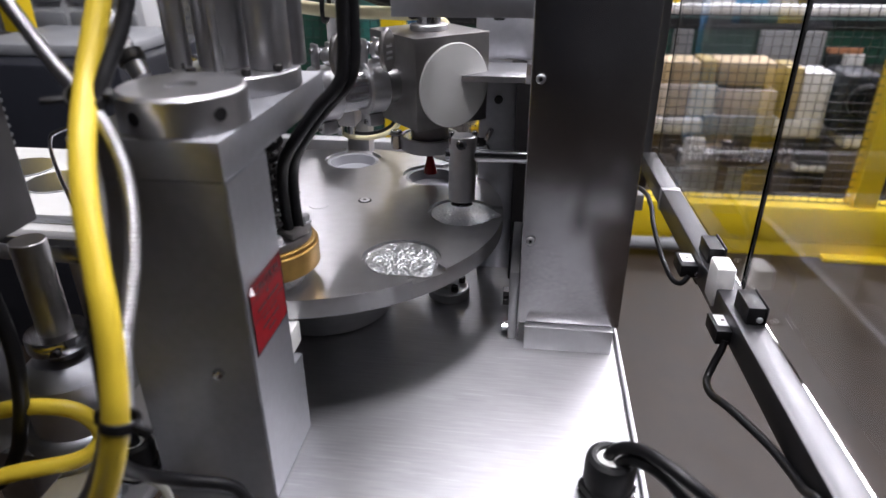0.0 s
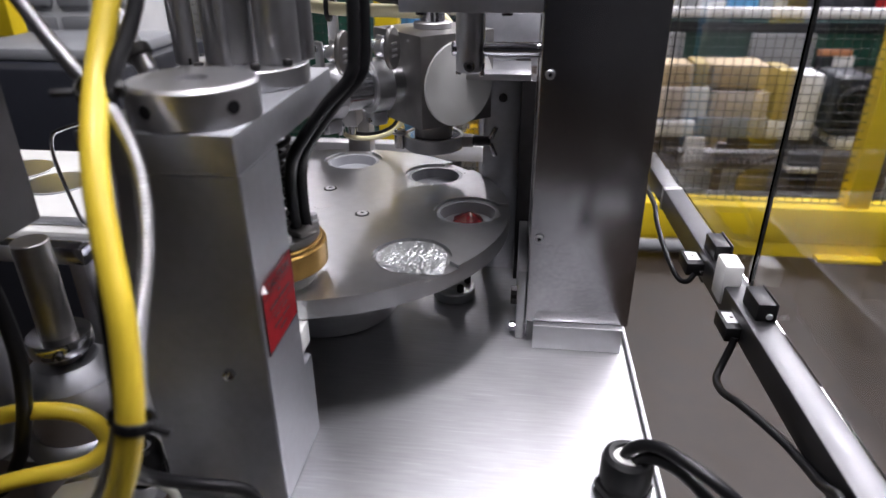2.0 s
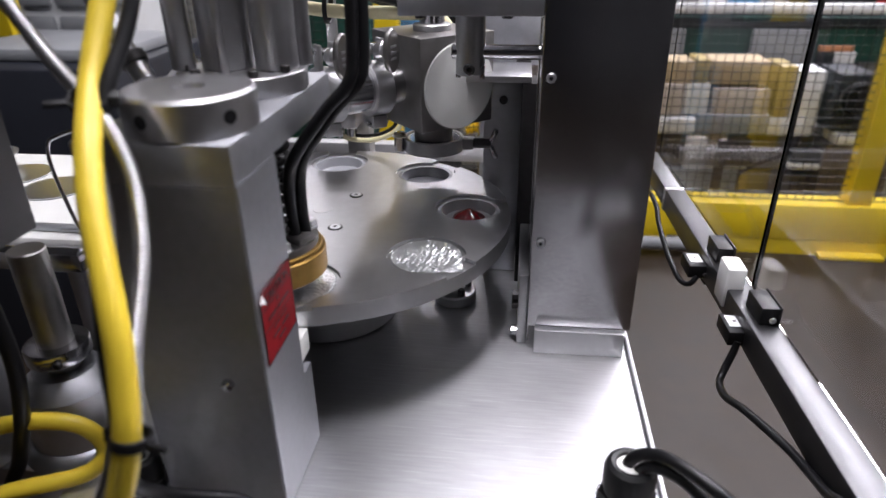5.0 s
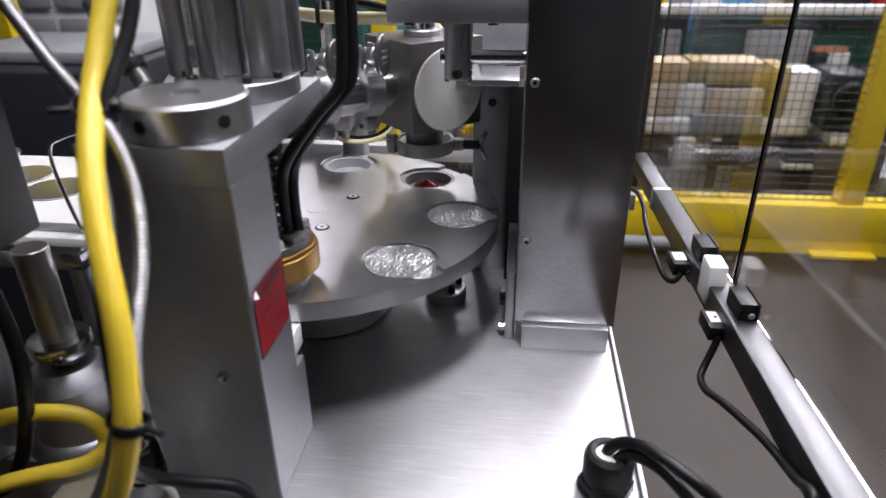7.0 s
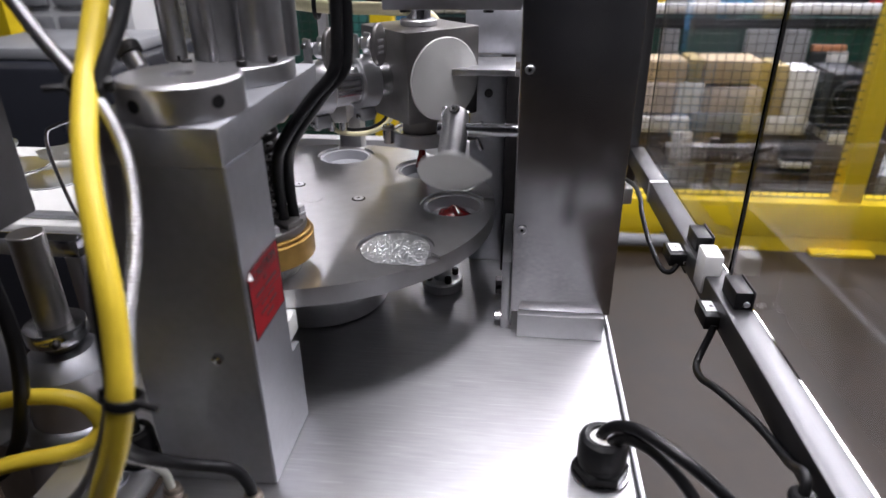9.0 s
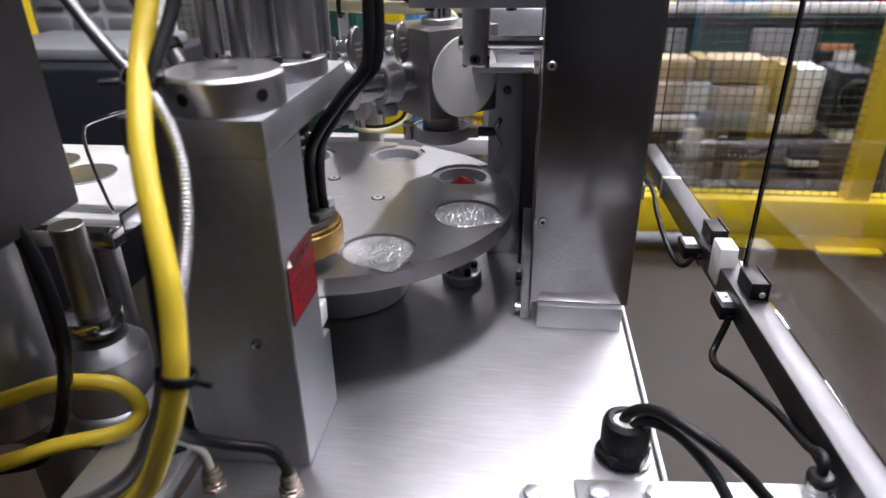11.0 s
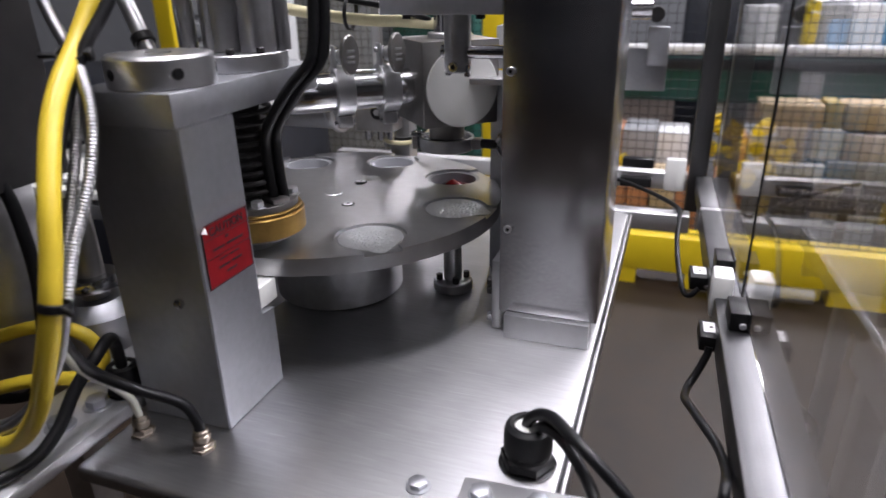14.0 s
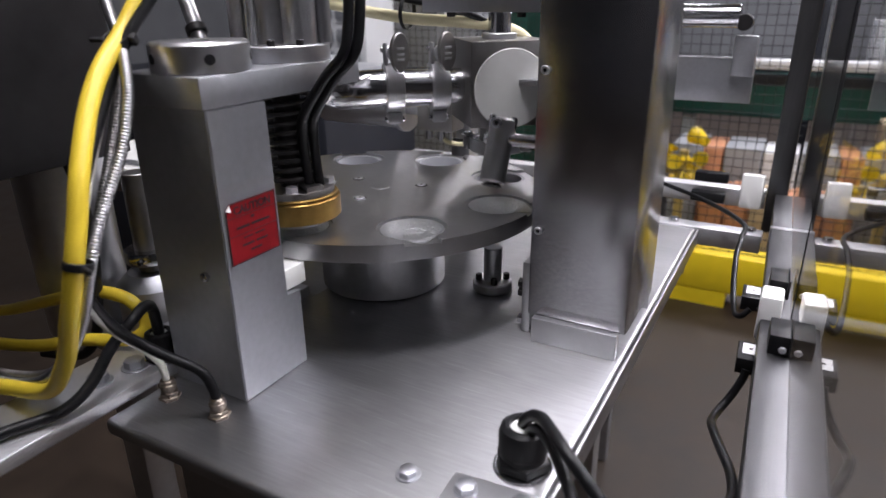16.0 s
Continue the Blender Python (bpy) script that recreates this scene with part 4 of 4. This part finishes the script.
def guard_door(y0, y1, x0, x1):
    d = thing("guard_door", (0, 0, 0), "clear plastic guard door beside the rail", "door", "guard doors")
    ln = math.hypot(y1 - y0, x1 - x0)
    m = pose(x0, y0, 0, 0, 0, math.degrees(math.atan2(x0 - x1, y1 - y0)))
    p = part("pane", B(0, 0.005, 0, ln, 0.947, 2.05, m=m), "glass", d)
    p.visible_shadow = False
    part("edge_strip", B(-0.0005, 0.0055, ln, ln + 0.0022, 0.947, 2.05, m=m), "black", d, "dark pane edge")
    return d


guard_door(-0.35, 0.856, 0.359, 0.3200)
guard_door(0.866, 1.44, 0.3195, 0.3015)

# air cylinder unit beyond the deck
unit = thing("air_cylinder", (0, 0, 0), "grey air cylinder unit on a steel plate behind the column", "cylinder")
part("plate", B(-0.10, 0.181, 1.65, 1.662, 1.089, 1.187, bevel=0.001), "alu", unit)
part("mount", B(0.135, 0.181, 1.625, 1.6495, 1.15, 1.235, bevel=0.003), "alu", unit)
part("barrel", R(0.024, -0.20, 0.0, seg=32, m=pose(0.140, 1.62, 1.275, 0, 90, 0)), "polished", unit)
part("rod_eye", R(0.017, -0.012, 0.012, seg=24, m=pose(0.15, 1.625, 1.262, 90)), "dark", unit)
part("upright", B(-0.10, -0.06, 1.6625, 1.70, 0.0, 1.25, bevel=0.003), "alu", unit)

# hoses above the pipe
cable("cream_hose", [(-0.62, 0.95, 1.36), (-0.42, 0.93, 1.315), (-0.26, 0.92, 1.292), (-0.17, 0.95, 1.285), (-0.12, 1.02, 1.27), (-0.10, 1.10, 1.22)], 0.0085, "cream", "cream plastic hose running above the pipe", "hose")
for k in range(3):
    cable("black_hose", [(-0.60, 0.90 + 0.02 * k, 1.40), (-0.40, 0.90 + 0.02 * k, 1.345 + 0.006 * k), (-0.25, 0.91 + 0.02 * k, 1.318), (-0.17, 0.94 + 0.02 * k, 1.300 - 0.006 * k), (-0.11, 1.04 + 0.02 * k, 1.25)], 0.0052, "rubber", "black air hose bundled above the pipe", "hose", "black air hoses")
bundle = thing("cable_tie", ALONG((-0.255, 0.917, 1.30), (-0.225, 0.92, 1.298)), "black plastic cable tie round the hoses", "cable tie", "cable ties")
bm = bmesh.new()
tube_wall(bm, 0.023, 0.025, 0, 0.006, 32)
part("band", bm, "black", bundle)

# ---- guard fence and machines behind ----
fence = thing("guard_fence", (0, 2.92, 0), "yellow steel guard fence with black wire mesh", "fence")
bm = B(-3.2, 3.0, 0.0, 0.14, 0.072, 0.245, bevel=0.008)
for x0, x1 in ((-3.2, -0.62), (-0.40, 0.12), (0.34, 0.72), (0.93, 3.0)):
    add_box(bm, x0, x1, 0.003, 0.137, 0.0, 0.071)
part("base_beam", bm, "yellow_paint", fence, "thick yellow base beam with fork pockets")
for x in (-2.4, -0.59, 1.54, 2.95):
    part("post", B(x - 0.05, x + 0.05, 0.02, 0.12, 0.235, 2.2, bevel=0.006), "yellow_paint", fence, "yellow fence post")
part("foot_plate", B(1.40, 1.68, -0.05, 0.19, 0, 0.019, bevel=0.004), "yellow_paint", fence)
part("top_rail", B(-3.2, 3.0, 0.04, 0.10, 2.2, 2.26, bevel=0.005), "yellow_paint", fence)
bm = bmesh.new()
for i in range(121):
    x = -1.95 + i * 0.038
    add_box(bm, x - 0.0013, x + 0.0013, 0.066, 0.069, 0.25, 2.2)
for i in range(52):
    z = 0.25 + i * 0.038
    add_box(bm, -1.95, 2.62, 0.059, 0.066, z - 0.0013, z + 0.0013)
mesh = part("wire_mesh", bm, "mesh", fence, "black square wire mesh")
mesh["kind"] = "stuff"
stub = tagged(obj("floor_pipe", R(0.03, 0, 0.5, seg=24, m=pose(0.36, 2.86, 0.06, 0, 90, 0)), "grey_paint"), "grey pipe lying on the floor by the fence", "pipe")


def crate(name, x0, x1, y0, y1, z0, z1, material, label, category, bands=0):
    c = thing(name, (0, 0, 0), label, category)
    part("body", B(x0, x1, y0, y1, z0, z1, bevel=0.012), material, c)
    w = (x1 - x0) / max(bands, 1)
    for i in range(bands):
        part("front_panel", B(x0 + w * i + 0.02, x0 + w * (i + 1) - 0.02, y0 - 0.012, y0, z0 + 0.04, z1 - 0.04, bevel=0.004), material, c)
    return c


conv = thing("far_conveyor", (0, 0, 0), "green and white conveyor line beyond the fence", "conveyor")
part("belt_bed", B(-0.6, 4.5, 4.45, 5.05, 0.60, 0.87, bevel=0.02), "green", conv, "green side frame")
part("guide_rail", B(-0.6, 4.5, 4.36, 4.42, 0.895, 0.955, bevel=0.02), "white_paint", conv, "white guide rail")
part("belt", B(-0.6, 4.5, 4.47, 5.03, 0.871, 0.89, bevel=0.004), "navy", conv, "dark conveyor belt")
for i in range(6):
    part("leg", B(-0.4 + i * 0.85, -0.32 + i * 0.85, 4.5, 4.58, 0, 0.60, bevel=0.01), "grey_paint", conv)
for x0, x1 in ((0.90, 1.02), (1.42, 1.80), (2.35, 2.7), (2.9, 3.2)):
    part("drive_cover", B(x0, x1, 4.40, 4.449, 0.605, 0.80, bevel=0.01), "grey_paint", conv)
part("warning_plate", B(1.83, 2.03, 4.41, 4.449, 0.672, 0.708, bevel=0.004), "orange", conv)
part("switch_box", B(1.93, 2.05, 4.41, 4.449, 0.60, 0.670, bevel=0.004), "white_paint", conv)
part("dark_cover", B(1.83, 1.925, 4.41, 4.449, 0.60, 0.670, bevel=0.004), "navy", conv)
part("upper_cover", B(-0.6, 4.5, 4.44, 4.449, 0.80, 0.868, bevel=0.003), "navy", conv)


def stack(name, x0, y0, z0, widths, height, depth, tints, label, category):
    c = thing(name, (0, 0, 0), label, category)
    x = x0
    for w, tint in zip(widths, tints):
        part("carton", B(x + 0.004, x + w - 0.004, y0 + random.uniform(0, 0.03), y0 + depth, z0, z0 + height + random.uniform(-0.02, 0.01), bevel=0.008), tint, c)
        x += w
    return c


stack("low_machine_base", 0.62, 3.62, 0.0, [0.62, 0.50, 0.70], 0.15, 0.40, ["grey_paint", "brown_steel", "grey_paint"], "low grey machine base beyond the fence", "machine")
stack("brown_trough", 0.60, 3.66, 0.15, [0.34, 0.22, 0.36, 0.48], 0.215, 0.30, ["brown_steel", "beige", "brown_steel", "brown_steel"], "dull brown steel trough beyond the fence", "machine")
stack("white_ledge", 0.62, 3.58, 0.366, [0.34, 0.36, 0.24], 0.095, 0.32, ["white_paint", "grey_paint", "white_paint"], "long white machine ledge beyond the fence", "machine")
stack("beige_cover", 0.64, 3.62, 0.462, [0.24, 0.14, 0.30], 0.160, 0.26, ["beige", "white_paint", "beige"], "pale beige machine covers beyond the fence", "machine")
stack("tan_guide", 0.62, 3.64, 0.623, [0.30, 0.08, 0.30], 0.115, 0.24, ["tan", "olive", "tan"], "tan guide boards along the top of the line", "machine")
stack("white_hopper", 1.33, 3.60, 0.366, [0.09, 0.15], 0.36, 0.24, ["olive", "white_paint"], "tall white hopper beside the motor", "hopper")
slab = thing("black_drive", (0, 0, 0), "flat black drive with a white tray below", "drive")
part("housing", B(1.45, 1.69, 3.54, 3.615, 0.236, 0.305, bevel=0.015), "black", slab)
part("tray", B(1.45, 1.71, 3.53, 3.615, 0.205, 0.235, bevel=0.006), "white_paint", slab, "white tray")
roller = thing("pale_roller", (1.02, 3.58, 0.215), "pale roller on arms below the machine ledge", "roller")
part("drum", R(0.030, 0, 0.22, seg=24, m=pose(0, 0, 0, 0, 90, 0)), "white_paint", roller)
for q in (-0.008, 0.221):
    part("arm", B(q, q + 0.007, -0.02, 0.115, -0.015, 0.015, bevel=0.001), "brown_steel", roller)
motor = thing("black_motor", (0, 0, 0), "black motor unit on a white base beyond the fence", "motor")
part("base", B(1.60, 1.95, 3.52, 3.85, 0.0, 0.36, bevel=0.012), "brown_steel", motor)
part("body", B(1.58, 1.77, 3.50, 3.80, 0.42, 0.72, bevel=0.03), "navy", motor)
part("fan_cover", R(0.085, 0, 0.05, seg=28, bevel=0.012, m=pose(1.675, 3.50, 0.60, 90)), "black", motor)
part("gear_case", B(1.775, 1.90, 3.52, 3.78, 0.48, 0.66, bevel=0.025), "olive", motor, "dull yellow gear case")
part("cover", B(1.62, 1.86, 3.46, 3.75, 0.361, 0.419, bevel=0.012), "white_paint", motor)
for i in range(5):
    part("cooling_fin", B(1.60, 1.75, 3.488, 3.499, 0.46 + i * 0.018, 0.468 + i * 0.018, bevel=0.002), "navy", motor)
chain = thing("slat_belt", (0, 0, 0), "brown perforated slat belt running behind the fence", "conveyor belt")
part("side_plate", B(0.70, 1.25, 3.12, 3.14, 0.355, 0.385, bevel=0.003), "brown_steel", chain)
for i in range(22):
    for k in range(2):
        part("slat", B(0.70 + i * 0.025, 0.718 + i * 0.025, 3.10 + k * 0.0, 3.118, 0.39 + k * 0.035, 0.42 + k * 0.035, bevel=0.003), "brown_steel", chain)
part("belt_leg", B(0.95, 0.99, 3.145, 3.18, 0, 0.47, bevel=0.004), "brown_steel", chain)
stack("orange_tray", -0.12, 3.5, 0.0, [0.13, 0.12, 0.13, 0.12], 0.34, 0.4, ["orange", "orange", "tan", "orange"], "orange trays stacked beyond the fence", "tray")
stack("white_bags", -0.35, 3.95, 0.0, [0.17, 0.11, 0.20, 0.18], 0.50, 0.35, ["grey_paint", "orange", "grey_paint", "white_paint"], "grey and white sacks with an orange one beyond the fence", "sack")
crate("blue_cabinet", -0.95, -0.72, 4.6, 5.0, 0.0, 2.3, "blue", "blue control cabinet far behind", "cabinet", 1)
crate("grey_machine", -3.3, -1.6, 3.9, 4.6, 0.0, 1.55, "grey_paint", "large grey machine behind the tower", "machine", 3)
crate("green_machine", -1.5, -0.98, 3.9, 4.5, 0.0, 1.25, "green", "green machine behind the pipes", "machine", 2)
rack = thing("white_rack", (0, 0, 0), "white rack with rows of pale trays behind the tower", "rack")
part("frame", B(-1.98, -1.50, 2.56, 2.8, 0.0, 1.65, bevel=0.01), "white_paint", rack)
for i in range(3):
    for j in range(7):
        part("tray", B(-1.96 + i * 0.153, -1.83 + i * 0.153, 2.535, 2.559, 0.92 + j * 0.10, 0.985 + j * 0.10, bevel=0.012), "grey_paint", rack)
dm = thing("dark_machine", (0, 0, 0), "dark machine with cooling slots behind the chute", "machine")
part("body", B(-2.6, -1.15, 1.80, 2.4, 0.0, 1.03, bevel=0.015), "navy", dm)
part("top_cover", B(-1.72, -1.2, 1.9, 2.3, 1.031, 1.07, bevel=0.012), "grey_paint", dm)
for i in range(9):
    part("cooling_slat", B(-1.75, -1.55, 1.782, 1.799, 0.76 + i * 0.026, 0.772 + i * 0.026, bevel=0.002), "grey_paint", dm)
crate("upper_rack", 0.2, 4.2, 5.6, 6.1, 0.0, 1.30, "navy", "dark storage rack far behind", "rack", 6)
crate("red_trolley", 2.6, 3.1, 5.2, 5.5, 0.0, 1.35, "red", "red trolley far behind", "trolley", 1)
stack("white_boxes", 0.6, 5.15, 0.0, [0.22, 0.18, 0.25, 0.2, 0.22, 0.2], 1.15, 0.35, ["white_paint", "navy", "grey_paint", "white_paint", "blue", "grey_paint"], "tall pale boxes on the far side", "box")
far_post = tagged(obj("yellow_column", B(0.95, 1.03, 5.0, 5.08, 0, 2.6, bevel=0.01), "yellow_paint"), "yellow painted column far behind", "column")

# lidded cups on the chute
for cx, cy in ((-0.613, 0.805), (-0.700, 0.850)):
    f = thing("sealed_cup", (cx, cy, 1.0305), "sealed milky cup with foil lid on the chute", "cup", "sealed cups")
    part("cup", L([(0, 0), (0.031, 0), (0.033, 0.003), (0.0385, 0.046), (0.042, 0.047), (0.042, 0.049), (0, 0.049)], 40), "cup", f)
    part("foil", L([(0, 0.0492), (0.0425, 0.0492), (0.0425, 0.0499), (0.02, 0.0512), (0, 0.0506)], 40), "foil", f)

def gripper(x, y, seed):
    """An unidentified crumpled yellow object, modelled as flared pieces on an added stand."""
    rnd = random.Random(seed)
    v = thing("yellow_clump", (x, y, 0.0), "unidentified crumpled yellow object on a stand beyond the fence", "gripper", "yellow grippers")
    part("stand", R(0.022, 0.0, 0.62, seg=16), "olive", v)
    part("crossbar", B(-0.11, 0.11, -0.015, 0.015, 0.50, 0.53, bevel=0.006), "olive", v)
    for i in range(11):
        a = rnd.uniform(0, 360)
        tilt = rnd.uniform(25, 100)
        size = rnd.uniform(0.75, 1.2)
        m = pose(rnd.uniform(-0.10, 0.10), rnd.uniform(-0.04, 0.05), rnd.uniform(0.42, 0.68), tilt, 0, a) @ Matrix.Scale(size, 4)
        part("crumpled_piece", L([(0, 0), (0.020, 0.002), (0.013, 0.012), (0.025, 0.022), (0.015, 0.034), (0.031, 0.047), (0.020, 0.058), (0.040, 0.082), (0.034, 0.083), (0, 0.066)], 14, m), "yellow_paint", v)
    return v


for k, (x, y) in enumerate(((-0.18, 3.28), (0.52, 3.26))):
    gripper(x, y, 5 + k)


# ---- cups, sauce and lids ----
INDEX = (1.52, 4.72, 7.88, 11.10, 14.36)
DOWN = (-0.46, 2.7, 5.9, 9.1, 12.3, 15.46, 18.7)
STEP = 1.15


def turned(t):
    """Degrees by which the table has turned at t; it steps clockwise."""
    a = 0.0
    for c in INDEX:
        u = min(1, max(0, (t - c) / STEP + 0.5))
        a -= 45 * (u * u * (3 - 2 * u))
    return a


STROKE = ((-0.55, 1.255, -180), (-0.42, 1.238, -180), (-0.3, 1.212, -172), (-0.2, 1.184, -108), (-0.1, 1.150, -56), (0.0, 1.117, -4), (0.06, 1.116, 0),
          (0.36, 1.116, 0), (0.5, 1.131, -7), (0.6, 1.155, -48), (0.7, 1.180, -95), (0.8, 1.208, -146), (0.95, 1.245, -180), (1.1, 1.255, -180))


def arm_state(t):
    """Height of the cross shaft and turn of the arm at t."""
    for d in DOWN:
        if d - 0.55 <= t <= d + 1.1:
            for (a, za, ra), (b, zb, rb) in zip(STROKE, STROKE[1:]):
                if a <= t - d <= b:
                    u = (t - d - a) / (b - a)
                    return za + u * (zb - za), ra + u * (rb - ra)
    return 1.255, -180.0


LIDZ = TZ - 0.0022
DROP = 1.116 - LIDZ


def station(t, k):
    """Pose of pocket k, counted clockwise from the placing station at the clip's start."""
    a = OFFSET + 45 * k + turned(t)
    return pose(TX, TY, 0, 0, 0, a) @ pose(PR, 0, 0)


TIMES = [round(0.05 * i, 2) for i in range(321)]

bm = bmesh.new()
add_lathe(bm, [(0, -0.0195), (0.033, -0.0195), (0.0345, -0.0180), (0.0372, -0.004), (0.0412, -0.003), (0.0412, -0.0018), (0.0362, -0.002), (0.0335, -0.0165), (0, -0.0180)], 48)
cup = tagged(obj("plastic_cup", bm, "cup"), "milky plastic cup sitting in a table pocket", "cup", "cups in the turntable")
CUPS = [cup]
for i in range(1, NPOCKET):
    CUPS.append(copy_thing(cup, pose(0, 0, 0)))


def lid_mesh(embossed=True):
    """A round foil with a rounded pull tab, pressed all over with a fine pebble pattern."""
    n, r, steps = 200, 0.0405, 44
    ring = []
    for i in range(n):
        a = 2 * math.pi * i / n
        off = abs((a + math.pi) % (2 * math.pi) - math.pi)
        rr = min(r / math.cos(radians(43) - off), 0.0525) if off < radians(43) else r
        ring.append((rr * math.cos(a), rr * math.sin(a)))
    if not embossed:
        steps = 3
    verts, faces = [(0.0, 0.0, 0.0)], []
    for k in range(1, steps + 1):
        f = k / steps
        for x, y in ring:
            p = Vector((x * f, y * f, 0.0))
            z = 0.0006 * noise.noise(Vector((p.x * 55, p.y * 55, 3.1))) * f
            if embossed:
                z += 0.0010 * noise.noise(Vector((p.x * 350, p.y * 350, 7.0))) + 0.0003 * noise.noise(Vector((p.x * 700, p.y * 700, 2.0)))
            if p.length > r * 0.98:
                z += 0.0012 * noise.noise(Vector((x * 60, y * 60, 1.0))) - 0.10 * (p.length - r * 0.98)
            verts.append((p.x, p.y, z))
    for i in range(n):
        j = (i + 1) % n
        faces.append((0, 1 + i, 1 + j))
        for k in range(steps - 1):
            a, b = 1 + k * n, 1 + (k + 1) * n
            faces.append((a + i, b + i, b + j, a + j))
    me = bpy.data.meshes.new("foil_shape")
    me.from_pydata(verts, [], faces)
    bm = bmesh.new()
    bm.from_mesh(me)
    r2 = bmesh.ops.extrude_face_region(bm, geom=list(bm.faces))
    bmesh.ops.translate(bm, verts=[v for v in r2["geom"] if isinstance(v, bmesh.types.BMVert)], vec=(0, 0, 0.00025))
    return bm


lid = tagged(obj("foil_lid", lid_mesh(), "foil"), "embossed silver foil lid with a pull tab", "lid", "foil lids")
under = lid_mesh(False)
bmesh.ops.scale(under, vec=(0.99, 0.99, 0.8), verts=under.verts)
bmesh.ops.translate(under, vec=(0, 0, -0.0011), verts=under.verts)
part("coating", under, "disc", lid, "white sealing coat under the foil")
LIDS = [lid]
for i in range(1, 9):
    LIDS.append(copy_thing(lid, pose(0, 0, 0)))

bm = L([(0, 0), (0.020, 0.0), (0.022, 0.002), (0.019, 0.006), (0.013, 0.010), (0.007, 0.013), (0.003, 0.0155), (0.0, 0.0165)], 28)
for v in bm.verts:
    k = 1 + 0.25 * noise.noise(v.co * 90)
    v.co.x, v.co.y = v.co.x * k + 0.12 * v.co.z, v.co.y * k
dollop = tagged(obj("red_sauce", bm, "sauce"), "glossy dark red sauce portion in a cup", "sauce", "sauce portions")
DOLLOPS = [dollop]
for i in range(1, 7):
    DOLLOPS.append(copy_thing(dollop, pose(0, 0, 0)))
jet = tagged(obj("sauce_jet", L([(0, 0), (0.011, 0), (0.0085, 0.010), (0.0055, 0.022), (0.0045, 0.036), (0, 0.037)], 20), "sauce"), "red sauce jet leaving the filling nozzle", "sauce")


def thin(rows):
    """Drops rows between equal neighbours."""
    out = []
    for i, (t, m) in enumerate(rows):
        if 0 < i < len(rows) - 1 and (m.translation - rows[i - 1][1].translation).length < 1e-6 and (m.translation - rows[i + 1][1].translation).length < 1e-6 \
                and m.to_quaternion().rotation_difference(rows[i - 1][1].to_quaternion()).angle < 1e-5 and m.to_quaternion().rotation_difference(rows[i + 1][1].to_quaternion()).angle < 1e-5:
            continue
        out.append((t, m))
    return out


def arm_pose(t):
    z, a = arm_state(t)
    return pose(SX, SY, z, a)


def carried_round(t, a0, since, z):
    """On the table from the angle a0 at the time since; at the far side it is lifted out and slid down the chute."""
    a = a0 + turned(t) - turned(since)
    if a > -179.0 + OFFSET:
        return pose(TX, TY, z, 0, 0, a) @ pose(PR, 0, 0)
    n = next(i for i, c in enumerate(INDEX) if c + STEP / 2 > since - 0.01 and a0 + turned(c + STEP / 2) - turned(since) < -179.0 + OFFSET)
    out = INDEX[n] + STEP / 2
    u = min(1.0, max(0.0, (t - out) / 0.8))
    lift, slide = min(1.0, u * 3), max(0.0, (u - 0.33) / 0.67)
    return pose(TX - PR - 0.30 * slide, TY + 0.03 * slide, z + 0.055 * lift + 0.0015 * n * slide, 0, 0, 180 + OFFSET)


def lid_pose(t, n):
    """Lid n: waits in the magazine, rides down on the arm in stroke n, then turns with the table."""
    d = DOWN[n]
    if t <= d - 0.55:
        return pose(SX, SY, 1.255 + DROP + 0.0012 * sum(1 for q in DOWN[:n] if q - 0.55 > t), 180)
    if t < d + 0.36:
        return arm_pose(t) @ pose(0, 0, -DROP)
    return carried_round(t, OFFSET, d + 0.36, LIDZ)


def motions():
    walk(table, thin([(t, pose(TX, TY, 0, 0, 0, turned(t))) for t in TIMES]))
    walk(arm, thin([(t, arm_pose(t)) for t in TIMES]))
    for k, c in enumerate(CUPS):
        walk(c, thin([(t, station(t, k) @ pose(0, 0, TZ - 0.002)) for t in TIMES]))
    for n in range(6):
        walk(LIDS[n], thin([(t, lid_pose(t, n)) for t in TIMES]))
    # lids that were laid before the clip begins
    for i in range(3):
        walk(LIDS[6 + i], thin([(t, carried_round(t, OFFSET - 45 * (i + 1), 0.0, LIDZ)) for t in TIMES]))
    # sauce: waits in the nozzle, drops while the arm is down, then turns with its cup
    for n, s in enumerate(DOLLOPS):
        d = DOWN[n] + 0.75
        rows = []
        for t in TIMES:
            u = min(1, max(0, (t - d) / 0.35))
            zz = 1.110 + u * (TZ - 0.0195 - 1.110)
            if u < 1:
                rows.append((t, pose(VX, VY, zz, 0, 0, 30)))
            else:
                rows.append((t, carried_round(t, 45 + OFFSET, d + 0.35, TZ - 0.0195) @ pose(0, 0, 0, 0, 0, 30 + 40 * n)))
        walk(s, thin(rows))
    rows = []
    for t in TIMES:
        on = any(-0.35 <= t - d <= 1.0 for d in DOWN)
        rows.append((t, pose(VX, VY, 1.054 if on else 1.098)))
    walk(jet, thin(rows))


motions()
